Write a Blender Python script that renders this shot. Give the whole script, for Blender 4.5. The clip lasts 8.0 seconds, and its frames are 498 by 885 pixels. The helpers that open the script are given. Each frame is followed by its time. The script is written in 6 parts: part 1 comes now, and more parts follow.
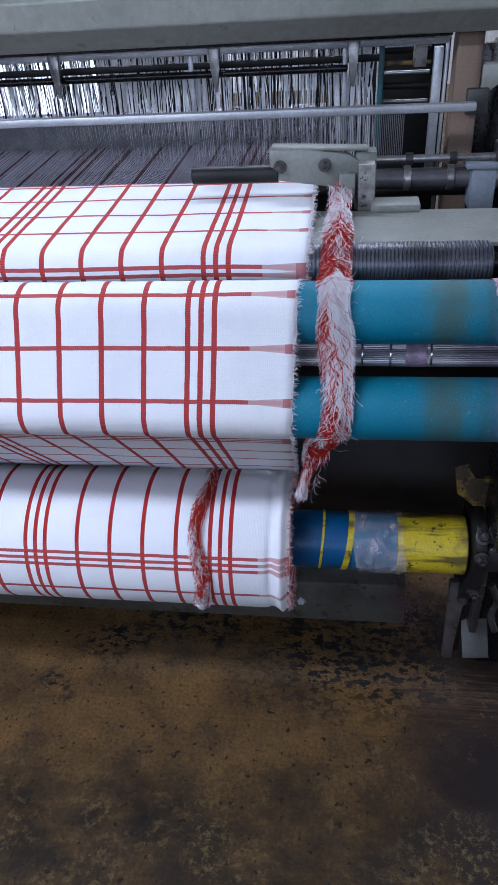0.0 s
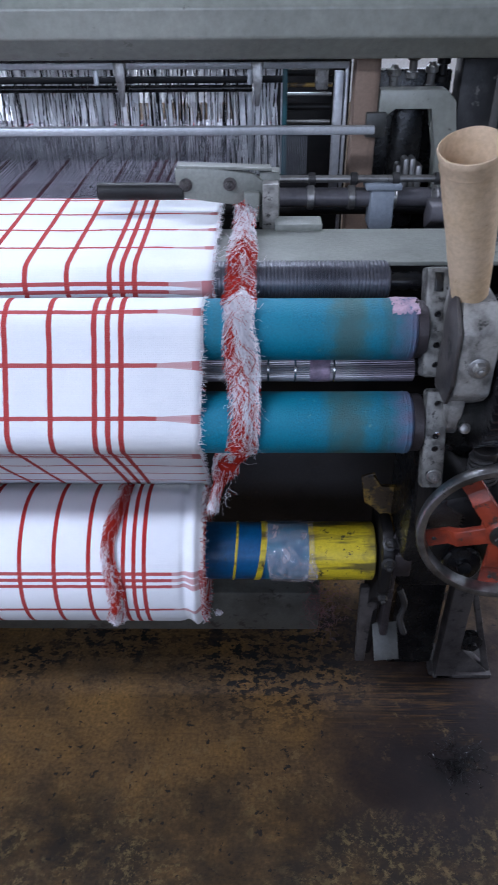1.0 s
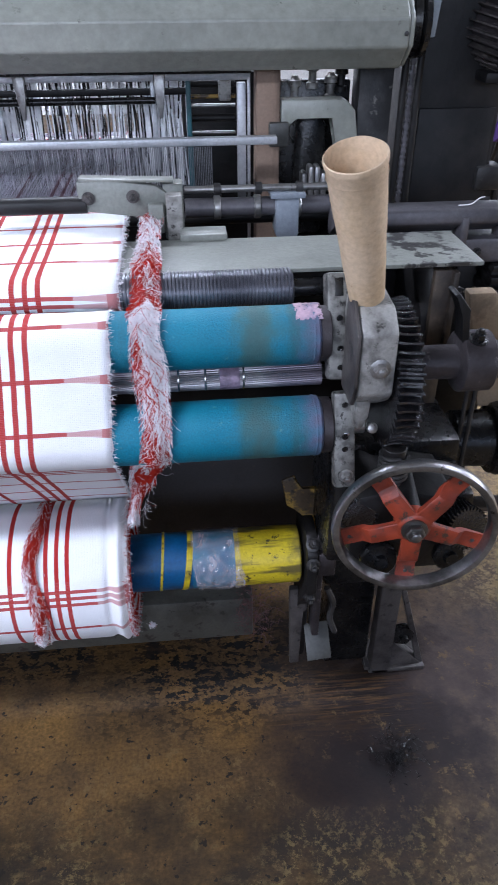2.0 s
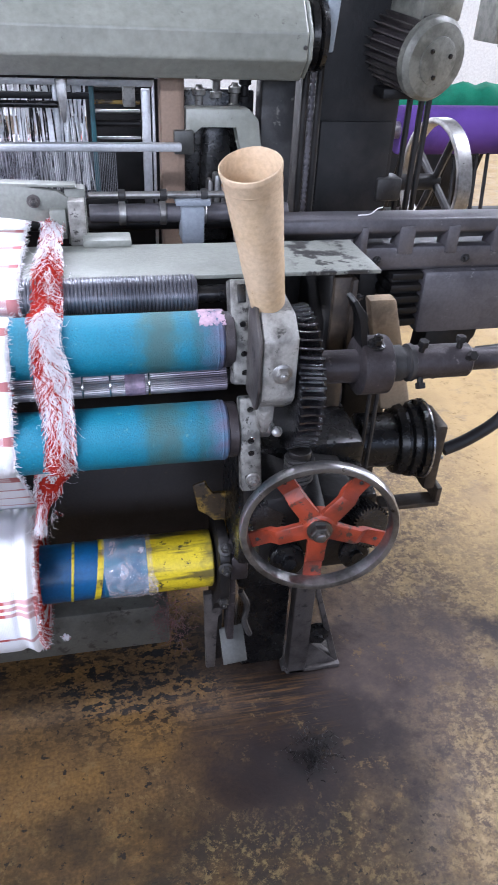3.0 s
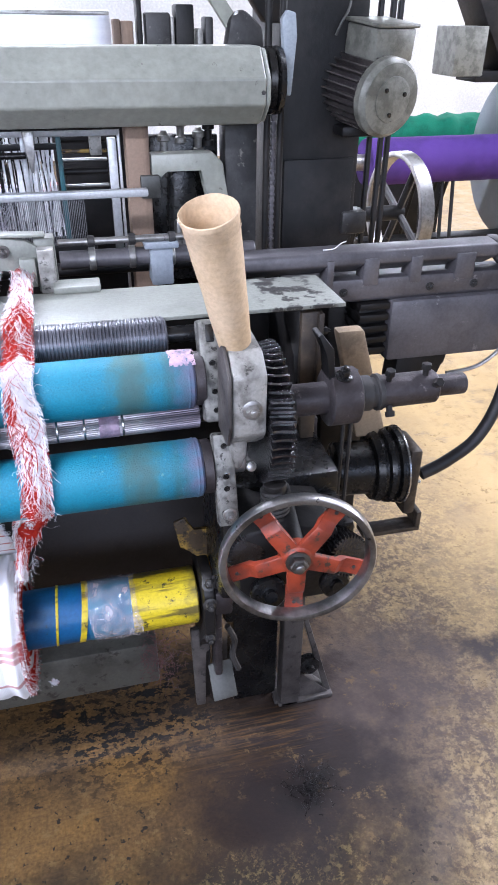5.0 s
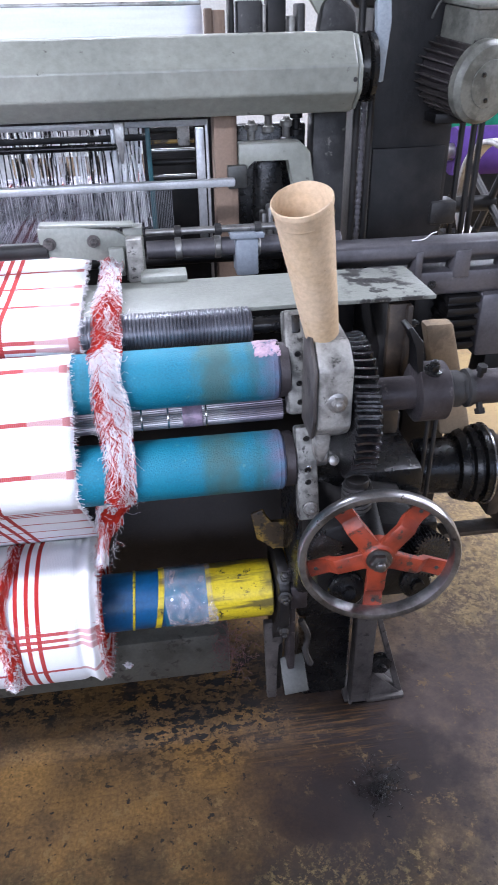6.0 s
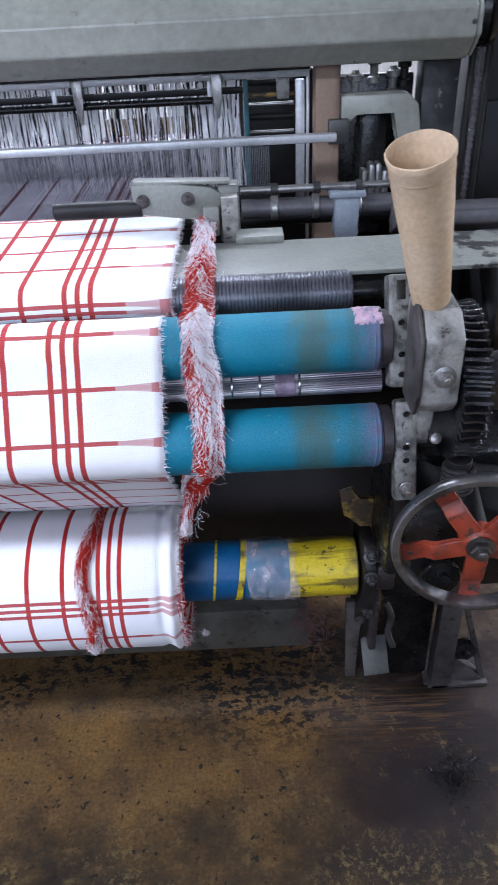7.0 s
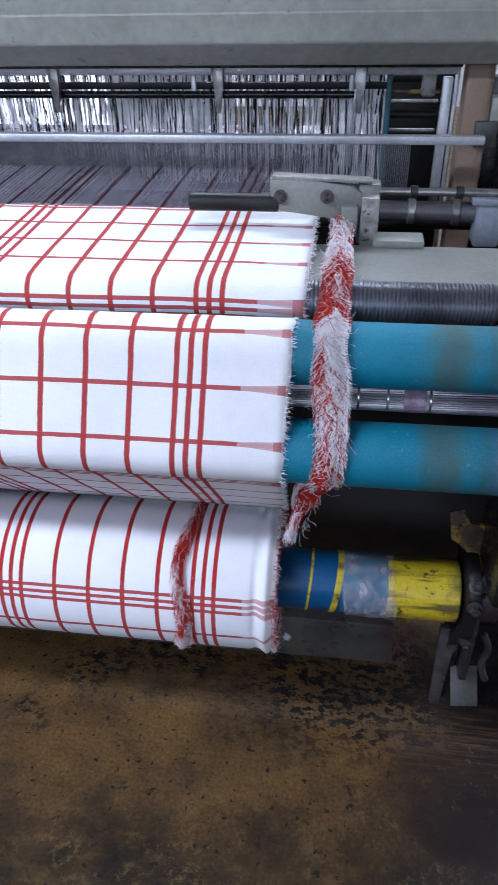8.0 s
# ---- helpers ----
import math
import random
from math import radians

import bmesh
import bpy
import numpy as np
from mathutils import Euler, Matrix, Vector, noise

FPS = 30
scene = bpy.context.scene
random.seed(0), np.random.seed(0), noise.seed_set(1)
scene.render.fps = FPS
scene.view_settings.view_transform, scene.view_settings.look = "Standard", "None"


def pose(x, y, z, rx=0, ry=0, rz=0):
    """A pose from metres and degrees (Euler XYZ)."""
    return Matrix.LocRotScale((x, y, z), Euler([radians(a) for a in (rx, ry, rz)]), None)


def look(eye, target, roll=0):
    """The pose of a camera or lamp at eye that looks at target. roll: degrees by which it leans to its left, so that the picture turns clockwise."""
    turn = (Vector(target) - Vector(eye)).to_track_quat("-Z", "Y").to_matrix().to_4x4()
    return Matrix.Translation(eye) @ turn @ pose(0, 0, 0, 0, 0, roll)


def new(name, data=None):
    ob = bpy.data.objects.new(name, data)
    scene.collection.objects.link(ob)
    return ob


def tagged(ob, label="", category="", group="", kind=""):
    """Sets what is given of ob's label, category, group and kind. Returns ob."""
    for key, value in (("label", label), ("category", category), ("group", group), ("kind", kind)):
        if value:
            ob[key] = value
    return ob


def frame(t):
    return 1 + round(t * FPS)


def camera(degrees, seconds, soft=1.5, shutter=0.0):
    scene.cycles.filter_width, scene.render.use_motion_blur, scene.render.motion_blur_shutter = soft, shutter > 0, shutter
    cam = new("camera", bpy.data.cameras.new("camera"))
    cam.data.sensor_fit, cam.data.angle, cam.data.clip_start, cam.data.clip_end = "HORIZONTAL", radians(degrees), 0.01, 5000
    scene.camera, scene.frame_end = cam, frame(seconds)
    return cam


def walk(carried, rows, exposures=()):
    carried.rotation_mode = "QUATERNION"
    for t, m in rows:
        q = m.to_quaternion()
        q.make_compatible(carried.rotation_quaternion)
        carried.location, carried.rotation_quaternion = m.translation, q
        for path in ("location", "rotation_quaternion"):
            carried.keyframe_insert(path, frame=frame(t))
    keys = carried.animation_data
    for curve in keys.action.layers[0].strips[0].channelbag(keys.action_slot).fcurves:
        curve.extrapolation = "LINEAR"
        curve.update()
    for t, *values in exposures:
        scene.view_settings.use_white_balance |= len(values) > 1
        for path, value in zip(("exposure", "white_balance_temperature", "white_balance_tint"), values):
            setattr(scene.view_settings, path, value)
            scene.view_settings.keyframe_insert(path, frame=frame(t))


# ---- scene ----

# camera: eye and turn, second by second
cam = camera(39.1, 8.0, soft=1.5, shutter=0.3)
PATH = [
    (0.0, -0.2411, -0.7312, 1.3989, 54.432, 3.205, 6.478),
    (0.5, -0.2354, -0.7234, 1.4040, 54.549, 2.697, 5.637),
    (1.0, -0.2254, -0.7346, 1.4118, 54.933, 0.397, 0.555),
    (1.5, -0.2092, -0.7341, 1.4150, 56.029, 0.195, -2.403),
    (2.0, -0.1919, -0.7403, 1.4159, 55.524, 0.222, -5.298),
    (3.5, -0.1658, -0.7553, 1.4256, 57.114, -2.469, -13.779),
    (4.0, -0.1569, -0.7617, 1.4333, 59.053, -1.470, -15.272),
    (5.5, -0.1623, -0.7573, 1.4303, 58.380, 0.298, -11.225),
    (6.0, -0.1718, -0.7498, 1.4263, 58.116, 1.010, -7.799),
    (6.5, -0.1781, -0.7339, 1.4220, 57.106, 1.839, -4.856),
    (7.0, -0.1868, -0.7065, 1.4070, 55.628, 2.502, -1.195),
    (7.5, -0.2086, -0.6805, 1.4072, 54.983, 1.188, 3.483),
    (8.0, -0.2415, -0.6736, 1.4076, 55.244, 1.090, 7.326),
]
EXPOSE = [(0.0, -0.42, 5600, 18), (0.5, -0.42, 5600, 18), (1.0, -0.26, 5640, 18), (1.5, -0.05, 5740, 18), (2.0, 0.18, 5830, 18), (3.5, 1.02, 5990, 20), (4.0, 1.08, 5990, 20),
          (5.5, 1.04, 5990, 20), (6.0, 0.80, 5960, 20), (6.5, 0.50, 5900, 20), (7.0, 0.22, 5840, 18), (7.5, -0.04, 5760, 18), (8.0, -0.18, 5720, 18)]
walk(cam, [(t, pose(*p)) for t, *p in PATH], EXPOSE)

# world: plain daylight outside the hall's windows
world = bpy.data.worlds.new("daylight")
scene.world = world
world.use_nodes = True
sky = world.node_tree.nodes.new("ShaderNodeTexSky")
sky.sky_type, sky.sun_disc = "NISHITA", False
sky.sun_elevation, sky.sun_rotation = radians(50), radians(120)
world.node_tree.links.new(sky.outputs[0], world.node_tree.nodes["Background"].inputs["Color"])
world.node_tree.nodes["Background"].inputs["Strength"].default_value = 0.12

HALL = (-6.0, 7.5, -5.0, 8.0, 4.2)  # x0, x1, y0, y1, height


def area_lamp(name, m, sx, sy, watts, colour):
    data = bpy.data.lights.new(name, "AREA")
    data.shape, data.size, data.size_y, data.energy, data.color = "RECTANGLE", sx, sy, watts, colour
    ob = new(name, data)
    ob.matrix_world = m
    return ob


# daylight through the window bands: an added, unseen one behind the camera, and those at the loom's end and at the back
area_lamp("window_light", look((-1.6, HALL[2] + 0.1, 2.5), (-0.6, 0.6, 0.9)), 5.5, 1.5, 105, (0.84, 0.92, 1.0))
area_lamp("window_light", look((HALL[1] - 0.1, 2.0, 2.6), (0, 2.0, 0.8)), 7.0, 1.5, 300, (0.92, 0.97, 1.0))
area_lamp("window_light", look((3.6, HALL[3] - 0.1, 2.6), (3.6, 0, 0.5)), 5.0, 1.5, 90, (0.93, 0.97, 1.0))
# unseen tube lamps, added over the aisle before the loom and over the floor behind it: x, y, height, watts
TUBES = [(-1.6, -0.85, 2.35, 56), (-3.4, -0.85, 2.35, 34), (-0.7, 2.0, 3.0, 80), (2.3, 0.9, 3.05, 46), (4.6, 4.6, 3.15, 22)]
for tx, ty, tz, watts in TUBES:
    area_lamp("added_tube_light", pose(tx, ty, tz - 0.03), 1.5, 0.2, watts, (0.88, 0.94, 1.0))


# materials
def mat(name, base, rough=0.5, metal=0.0, second=None, scale=8.0, low=0.45, high=0.6, grain=0.12, bump=0.15, bscale=180.0, spec=0.5, stretch=None, wear=None, wscale=40.0, wlow=0.62):
    """A surface with large patches of a second colour, fine grain, worn spots and relief, in metres of the object."""
    m = bpy.data.materials.new(name)
    m.use_nodes = True
    nt = m.node_tree
    n, l = nt.nodes, nt.links
    bsdf = n["Principled BSDF"]
    bsdf.inputs["Metallic"].default_value = metal
    bsdf.inputs["Specular IOR Level"].default_value = spec
    co = n.new("ShaderNodeTexCoord").outputs["Object"]

    def noise_tex(s, detail=6.0, roughness=0.6):
        t = n.new("ShaderNodeTexNoise")
        t.inputs["Scale"].default_value, t.inputs["Detail"].default_value, t.inputs["Roughness"].default_value = s, detail, roughness
        l.new(co, t.inputs["Vector"])
        return t.outputs["Fac"]

    def ramp(fac, a, b):
        r = n.new("ShaderNodeMapRange")
        r.inputs["From Min"].default_value, r.inputs["From Max"].default_value = a, b
        l.new(fac, r.inputs["Value"])
        return r.outputs["Result"]

    def mix(fac, a, b, mode="MIX"):
        x = n.new("ShaderNodeMix")
        x.data_type, x.blend_type = "RGBA", mode
        for sock, v in ((x.inputs["Factor"], fac), (x.inputs["A"], a), (x.inputs["B"], b)):
            if isinstance(v, (tuple, list)):
                sock.default_value = (*v, 1)
            elif isinstance(v, float):
                sock.default_value = v
            else:
                l.new(v, sock)
        return x.outputs["Result"]

    pv = noise_tex(scale)
    if stretch:
        mp = n.new("ShaderNodeMapping")
        mp.inputs["Scale"].default_value = stretch
        l.new(co, mp.inputs["Vector"])
        l.new(mp.outputs["Vector"], pv.node.inputs["Vector"])
    patches = ramp(pv, low, high)
    colour = mix(patches, tuple(base), tuple(second or [c * 0.75 for c in base]))
    if wear:
        colour = mix(ramp(noise_tex(wscale, 9.0, 0.7), wlow, wlow + 0.05), colour, tuple(wear))
    fine = noise_tex(bscale, 4.0)
    shade = n.new("ShaderNodeMapRange")
    shade.inputs["From Min"].default_value, shade.inputs["From Max"].default_value = 0.3, 0.7
    shade.inputs["To Min"].default_value, shade.inputs["To Max"].default_value = 1 - grain, 1 + grain
    l.new(fine, shade.inputs["Value"])
    vm = n.new("ShaderNodeVectorMath")
    vm.operation = "SCALE"
    l.new(colour, vm.inputs[0])
    l.new(shade.outputs["Result"], vm.inputs["Scale"])
    l.new(vm.outputs["Vector"], bsdf.inputs["Base Color"])
    rr = n.new("ShaderNodeMapRange")
    rr.inputs["To Min"].default_value, rr.inputs["To Max"].default_value = max(0.05, rough - 0.12), min(1.0, rough + 0.12)
    l.new(noise_tex(scale * 5), rr.inputs["Value"])
    l.new(rr.outputs["Result"], bsdf.inputs["Roughness"])
    bp = n.new("ShaderNodeBump")
    bp.inputs["Strength"].default_value, bp.inputs["Distance"].default_value = bump, 0.002
    l.new(fine, bp.inputs["Height"])
    l.new(bp.outputs["Normal"], bsdf.inputs["Normal"])
    return m


def emit(name, colour, strength):
    m = bpy.data.materials.new(name)
    m.use_nodes = True
    b = m.node_tree.nodes["Principled BSDF"]
    b.inputs["Base Color"].default_value = (*colour, 1)
    b.inputs["Emission Color"].default_value, b.inputs["Emission Strength"].default_value = (*colour, 1), strength
    return m


M_GREY = mat("grey_green_paint", (0.280, 0.286, 0.250), 0.32, second=(0.225, 0.232, 0.203), scale=3, wear=(0.085, 0.08, 0.065), wscale=34, wlow=0.64, bscale=70, bump=0.45)
M_PLATE = mat("worn_grey_paint", (0.215, 0.223, 0.198), 0.42, second=(0.155, 0.161, 0.143), scale=9, wear=(0.035, 0.032, 0.03), wscale=44, wlow=0.645, bump=0.3)
M_BREAST = mat("bared_grey_paint", (0.215, 0.223, 0.198), 0.40, second=(0.160, 0.166, 0.148), scale=6, wear=(0.05, 0.046, 0.04), wscale=50, wlow=0.68, bump=0.3)
M_RAIL = mat("dull_grey_paint", (0.088, 0.086, 0.074), 0.5, second=(0.052, 0.050, 0.042), scale=9, wear=(0.03, 0.025, 0.022), wscale=24, wlow=0.58)
M_MOTOR = mat("greasy_grey_enamel", (0.185, 0.185, 0.16), 0.4, 0.1, second=(0.10, 0.10, 0.085), scale=22, wear=(0.07, 0.065, 0.06), wscale=40, wlow=0.68, bump=0.3)
M_WETBLACK = mat("wet_black_grease", (0.004, 0.004, 0.005), 0.14, 0.0, second=(0.012, 0.011, 0.012), scale=40, bump=0.9, bscale=240, spec=0.8)
M_DARK = mat("oily_dark_metal", (0.0075, 0.007, 0.0075), 0.5, 0.1, second=(0.017, 0.015, 0.0145), scale=9, bump=0.45, bscale=70, spec=0.35, wear=(0.04, 0.031, 0.025), wscale=40, wlow=0.65)
M_BLACK = mat("black_oiled_iron", (0.008, 0.008, 0.009), 0.28, 0.3, second=(0.02, 0.019, 0.018), scale=14, bump=0.25)
M_IRON = mat("grimy_cast_iron", (0.042, 0.040, 0.040), 0.5, 0.25, second=(0.02, 0.019, 0.019), scale=14, wear=(0.12, 0.11, 0.10), wscale=45, bump=0.45, bscale=110)
M_STEEL = mat("scuffed_steel", (0.42, 0.41, 0.40), 0.36, 0.8, second=(0.24, 0.23, 0.22), scale=16, wear=(0.1, 0.09, 0.08), wscale=50)
M_BRIGHT = mat("polished_steel", (0.62, 0.62, 0.63), 0.25, 0.95, second=(0.4, 0.4, 0.4), scale=20)
M_ENDPLATE = mat("greasy_aluminium", (0.22, 0.215, 0.20), 0.46, 0.4, second=(0.085, 0.082, 0.076), scale=55, low=0.44, high=0.60, wear=(0.035, 0.032, 0.03), wscale=80, wlow=0.56, bump=0.55, bscale=220)
M_PANEL = mat("dusty_dark_sheet", (0.040, 0.037, 0.038), 0.55, 0.1, second=(0.022, 0.020, 0.020), scale=6, wear=(0.07, 0.055, 0.045), wscale=30, wlow=0.62)
M_LEG = mat("greasy_grey_iron", (0.090, 0.080, 0.076), 0.5, 0.2, second=(0.045, 0.039, 0.038), scale=12, wear=(0.025, 0.022, 0.022), wscale=38, wlow=0.58, bump=0.45, bscale=110)
M_ALU = mat("cast_aluminium", (0.32, 0.31, 0.29), 0.5, 0.3, second=(0.15, 0.142, 0.132), scale=34, low=0.45, high=0.64, wear=(0.05, 0.046, 0.042), wscale=70, wlow=0.585, bump=0.55, bscale=220)
M_BLUE = mat("teal_rubber", (0.0, 0.170, 0.265), 0.6, second=(0.02, 0.115, 0.145), scale=14, low=0.46, high=0.6, stretch=(1.0, 0.12, 0.12), wear=(0.09, 0.25, 0.28), wscale=90, wlow=0.63, bump=0.6, bscale=420, grain=0.2)
M_KNURL = mat("knurled_steel", (0.37, 0.36, 0.38), 0.38, 0.7, second=(0.30, 0.27, 0.30), scale=18, bump=0.1, bscale=600)
M_RIB = mat("ribbed_dark_steel", (0.115, 0.115, 0.135), 0.36, 0.5, second=(0.07, 0.07, 0.085), scale=9, bump=0.04)
M_SMEAR = mat("lilac_grease", (0.27, 0.20, 0.27), 0.6, second=(0.17, 0.13, 0.18), scale=70, bump=0.5)
M_YELLOW = mat("chipped_yellow_paint", (0.55, 0.42, 0.012), 0.42, second=(0.13, 0.10, 0.02), scale=60, low=0.48, high=0.60, stretch=(0.12, 1, 1), wear=(0.03, 0.026, 0.018), wscale=52, wlow=0.585)
M_TUBEBLUE = mat("blue_plastic", (0.004, 0.075, 0.20), 0.42, second=(0.006, 0.055, 0.13), scale=14, spec=0.35, wear=(0.02, 0.05, 0.08), wscale=40, wlow=0.62)
M_TUBETEAL = mat("pale_teal_plastic", (0.012, 0.13, 0.22), 0.5, second=(0.01, 0.085, 0.17), scale=20, wear=(0.08, 0.2, 0.26), wscale=50)
M_RED = mat("chipped_red_paint", (0.25, 0.036, 0.014), 0.42, second=(0.15, 0.026, 0.014), scale=22, wear=(0.045, 0.026, 0.02), wscale=48, wlow=0.55, bump=0.4, bscale=90)
M_RIM = mat("worn_rim_steel", (0.38, 0.375, 0.38), 0.33, 0.95, second=(0.15, 0.145, 0.14), scale=14, low=0.40, high=0.60, wear=(0.05, 0.045, 0.04), wscale=50, wlow=0.62)
M_WIRE = mat("white_wire", (0.88, 0.88, 0.9), 0.5, 0.1, scale=20)
M_CARD = mat("kraft_cardboard", (0.57, 0.43, 0.295), 0.85, second=(0.51, 0.365, 0.225), scale=9, wear=(0.40, 0.26, 0.15), wscale=85, wlow=0.645, bump=0.12, spec=0.15)
M_WOOD = mat("old_wood", (0.235, 0.160, 0.115), 0.7, second=(0.10, 0.066, 0.047), scale=18, stretch=(1, 1, 0.1))
M_STICK = mat("worn_wood", (0.33, 0.24, 0.155), 0.7, second=(0.20, 0.145, 0.095), scale=20)
M_SLATE = mat("oily_grey_steel", (0.125, 0.118, 0.128), 0.42, 0.3, second=(0.075, 0.07, 0.077), scale=7, wear=(0.2, 0.19, 0.2), wscale=30, wlow=0.64)
M_SHAFT = mat("grimy_shaft_steel", (0.062, 0.054, 0.058), 0.46, 0.45, second=(0.032, 0.026, 0.027), scale=14, low=0.38, high=0.6, wear=(0.16, 0.14, 0.135), wscale=60, wlow=0.62, bump=0.5, bscale=150)
M_RUSTY = mat("brown_greasy_iron", (0.085, 0.064, 0.046), 0.5, 0.2, second=(0.034, 0.026, 0.021), scale=20, low=0.38, high=0.58, wear=(0.17, 0.14, 0.10), wscale=55, wlow=0.63, bump=0.5, bscale=120)
M_GREASE = mat("greasy_yellow_paint", (0.34, 0.21, 0.045), 0.5, second=(0.07, 0.048, 0.03), scale=34, low=0.44, high=0.56, wear=(0.02, 0.016, 0.013), wscale=60, wlow=0.57, bump=0.5, bscale=120)
M_WHITEBAR = mat("dull_white_metal", (0.55, 0.56, 0.58), 0.35, 0.4, second=(0.42, 0.43, 0.45), scale=8)
M_PINK = mat("pink_grease", (0.45, 0.31, 0.38), 0.7, second=(0.27, 0.21, 0.29), scale=60, bump=0.6)
M_WALL = mat("whitewashed_wall", (0.74, 0.75, 0.76), 0.8, second=(0.66, 0.67, 0.68), scale=1.2, bscale=40)
# unseen walls and ceiling, kept dark to hold down bounced light
M_WALLGREY = mat("unseen_grey_wall", (0.19, 0.19, 0.19), 0.85, second=(0.15, 0.15, 0.155), scale=1.2, bscale=40)
M_CEIL = mat("unseen_dark_ceiling", (0.16, 0.16, 0.16), 0.85, scale=1.0, bscale=30)
M_PURPLE = mat("purple_yarn", (0.075, 0.028, 0.20), 0.85, second=(0.055, 0.020, 0.15), scale=5, bscale=300, bump=0.5)
M_GREEN = mat("green_fabric", (0.005, 0.26, 0.15), 0.8, second=(0.005, 0.2, 0.12), scale=8)
M_FLANGE = mat("grey_flange_paint", (0.30, 0.34, 0.38), 0.45, second=(0.25, 0.28, 0.32), scale=4)
M_HOSE = mat("black_rubber_hose", (0.018, 0.018, 0.02), 0.5, scale=20)
M_LABEL = mat("pale_sheet", (0.76, 0.78, 0.84), 0.6, second=(0.66, 0.68, 0.76), scale=5, stretch=(0.3, 1, 3), grain=0.03)
M_TAB = mat("dull_tin", (0.085, 0.085, 0.08), 0.45, 0.4, scale=30, wear=(0.06, 0.05, 0.05), wscale=60)


def stain_along(m, spans):
    """Stains with ragged ends on stretches of x: (x0, x1, softness, colour, strength)."""
    n, l = m.node_tree.nodes, m.node_tree.links
    bsdf = n["Principled BSDF"]
    co = n.new("ShaderNodeTexCoord").outputs["Object"]
    sp = n.new("ShaderNodeSeparateXYZ")
    l.new(co, sp.inputs["Vector"])
    t = n.new("ShaderNodeTexNoise")
    t.inputs["Scale"].default_value, t.inputs["Detail"].default_value = 55.0, 6.0
    l.new(co, t.inputs["Vector"])
    rag = n.new("ShaderNodeMath")
    rag.operation = "MULTIPLY_ADD"
    l.new(t.outputs["Fac"], rag.inputs[0])
    rag.inputs[1].default_value = 0.05
    l.new(sp.outputs["X"], rag.inputs[2])
    c = bsdf.inputs["Base Color"].links[0].from_socket
    for x0, x1, soft, colour, strength in spans:
        a, b = n.new("ShaderNodeMapRange"), n.new("ShaderNodeMapRange")
        for r, u, v in ((a, x0, x0 + soft), (b, x1, x1 - soft)):
            r.inputs["From Min"].default_value, r.inputs["From Max"].default_value = u + 0.025, v + 0.025
            l.new(rag.outputs[0], r.inputs["Value"])
        k = n.new("ShaderNodeMath")
        k.operation = "MULTIPLY"
        l.new(a.outputs["Result"], k.inputs[0])
        l.new(b.outputs["Result"], k.inputs[1])
        k2 = n.new("ShaderNodeMath")
        k2.operation = "MULTIPLY"
        l.new(k.outputs[0], k2.inputs[0])
        k2.inputs[1].default_value = strength
        x = n.new("ShaderNodeMix")
        x.data_type = "RGBA"
        l.new(k2.outputs[0], x.inputs["Factor"])
        l.new(c, x.inputs["A"])
        x.inputs["B"].default_value = (*colour, 1)
        c = x.outputs["Result"]
    l.new(c, bsdf.inputs["Base Color"])


def bare_spots(m, x0, x1, colour):
    """Paint worn off in patches on a stretch of x."""
    n, l = m.node_tree.nodes, m.node_tree.links
    bsdf = n["Principled BSDF"]
    co = n.new("ShaderNodeTexCoord").outputs["Object"]
    sp = n.new("ShaderNodeSeparateXYZ")
    l.new(co, sp.inputs["Vector"])
    t = n.new("ShaderNodeTexNoise")
    t.inputs["Scale"].default_value, t.inputs["Detail"].default_value, t.inputs["Roughness"].default_value = 34.0, 8.0, 0.65
    l.new(co, t.inputs["Vector"])
    fac = None
    for f, u, v in ((sp.outputs["X"], x0, x0 + 0.02), (sp.outputs["X"], x1, x1 - 0.012), (t.outputs["Fac"], 0.49, 0.535)):
        r = n.new("ShaderNodeMapRange")
        r.inputs["From Min"].default_value, r.inputs["From Max"].default_value = u, v
        l.new(f, r.inputs["Value"])
        if fac is None:
            fac = r.outputs["Result"]
        else:
            k = n.new("ShaderNodeMath")
            k.operation = "MULTIPLY"
            l.new(fac, k.inputs[0])
            l.new(r.outputs["Result"], k.inputs[1])
            fac = k.outputs[0]
    x = n.new("ShaderNodeMix")
    x.data_type = "RGBA"
    l.new(fac, x.inputs["Factor"])
    l.new(bsdf.inputs["Base Color"].links[0].from_socket, x.inputs["A"])
    x.inputs["B"].default_value = (*colour, 1)
    l.new(x.outputs["Result"], bsdf.inputs["Base Color"])


bare_spots(M_BREAST, 0.085, 0.205, (0.035, 0.033, 0.032))
stain_along(M_BLUE, [(-0.150, -0.072, 0.03, (0.040, 0.135, 0.140), 0.75), (-0.135, -0.088, 0.02, (0.045, 0.095, 0.09), 0.6), (-0.066, 0.2, 0.035, (0.13, 0.12, 0.21), 0.8), (-0.040, 0.2, 0.02, (0.085, 0.07, 0.10), 0.7), (-0.225, -0.165, 0.03, (0.0, 0.20, 0.30), 0.5)])
stain_along(M_KNURL, [(-0.110, 0.2, 0.04, (0.13, 0.105, 0.145), 0.7)])
stain_along(M_YELLOW, [(-0.045, 0.0, 0.012, (0.10, 0.08, 0.03), 0.6)])


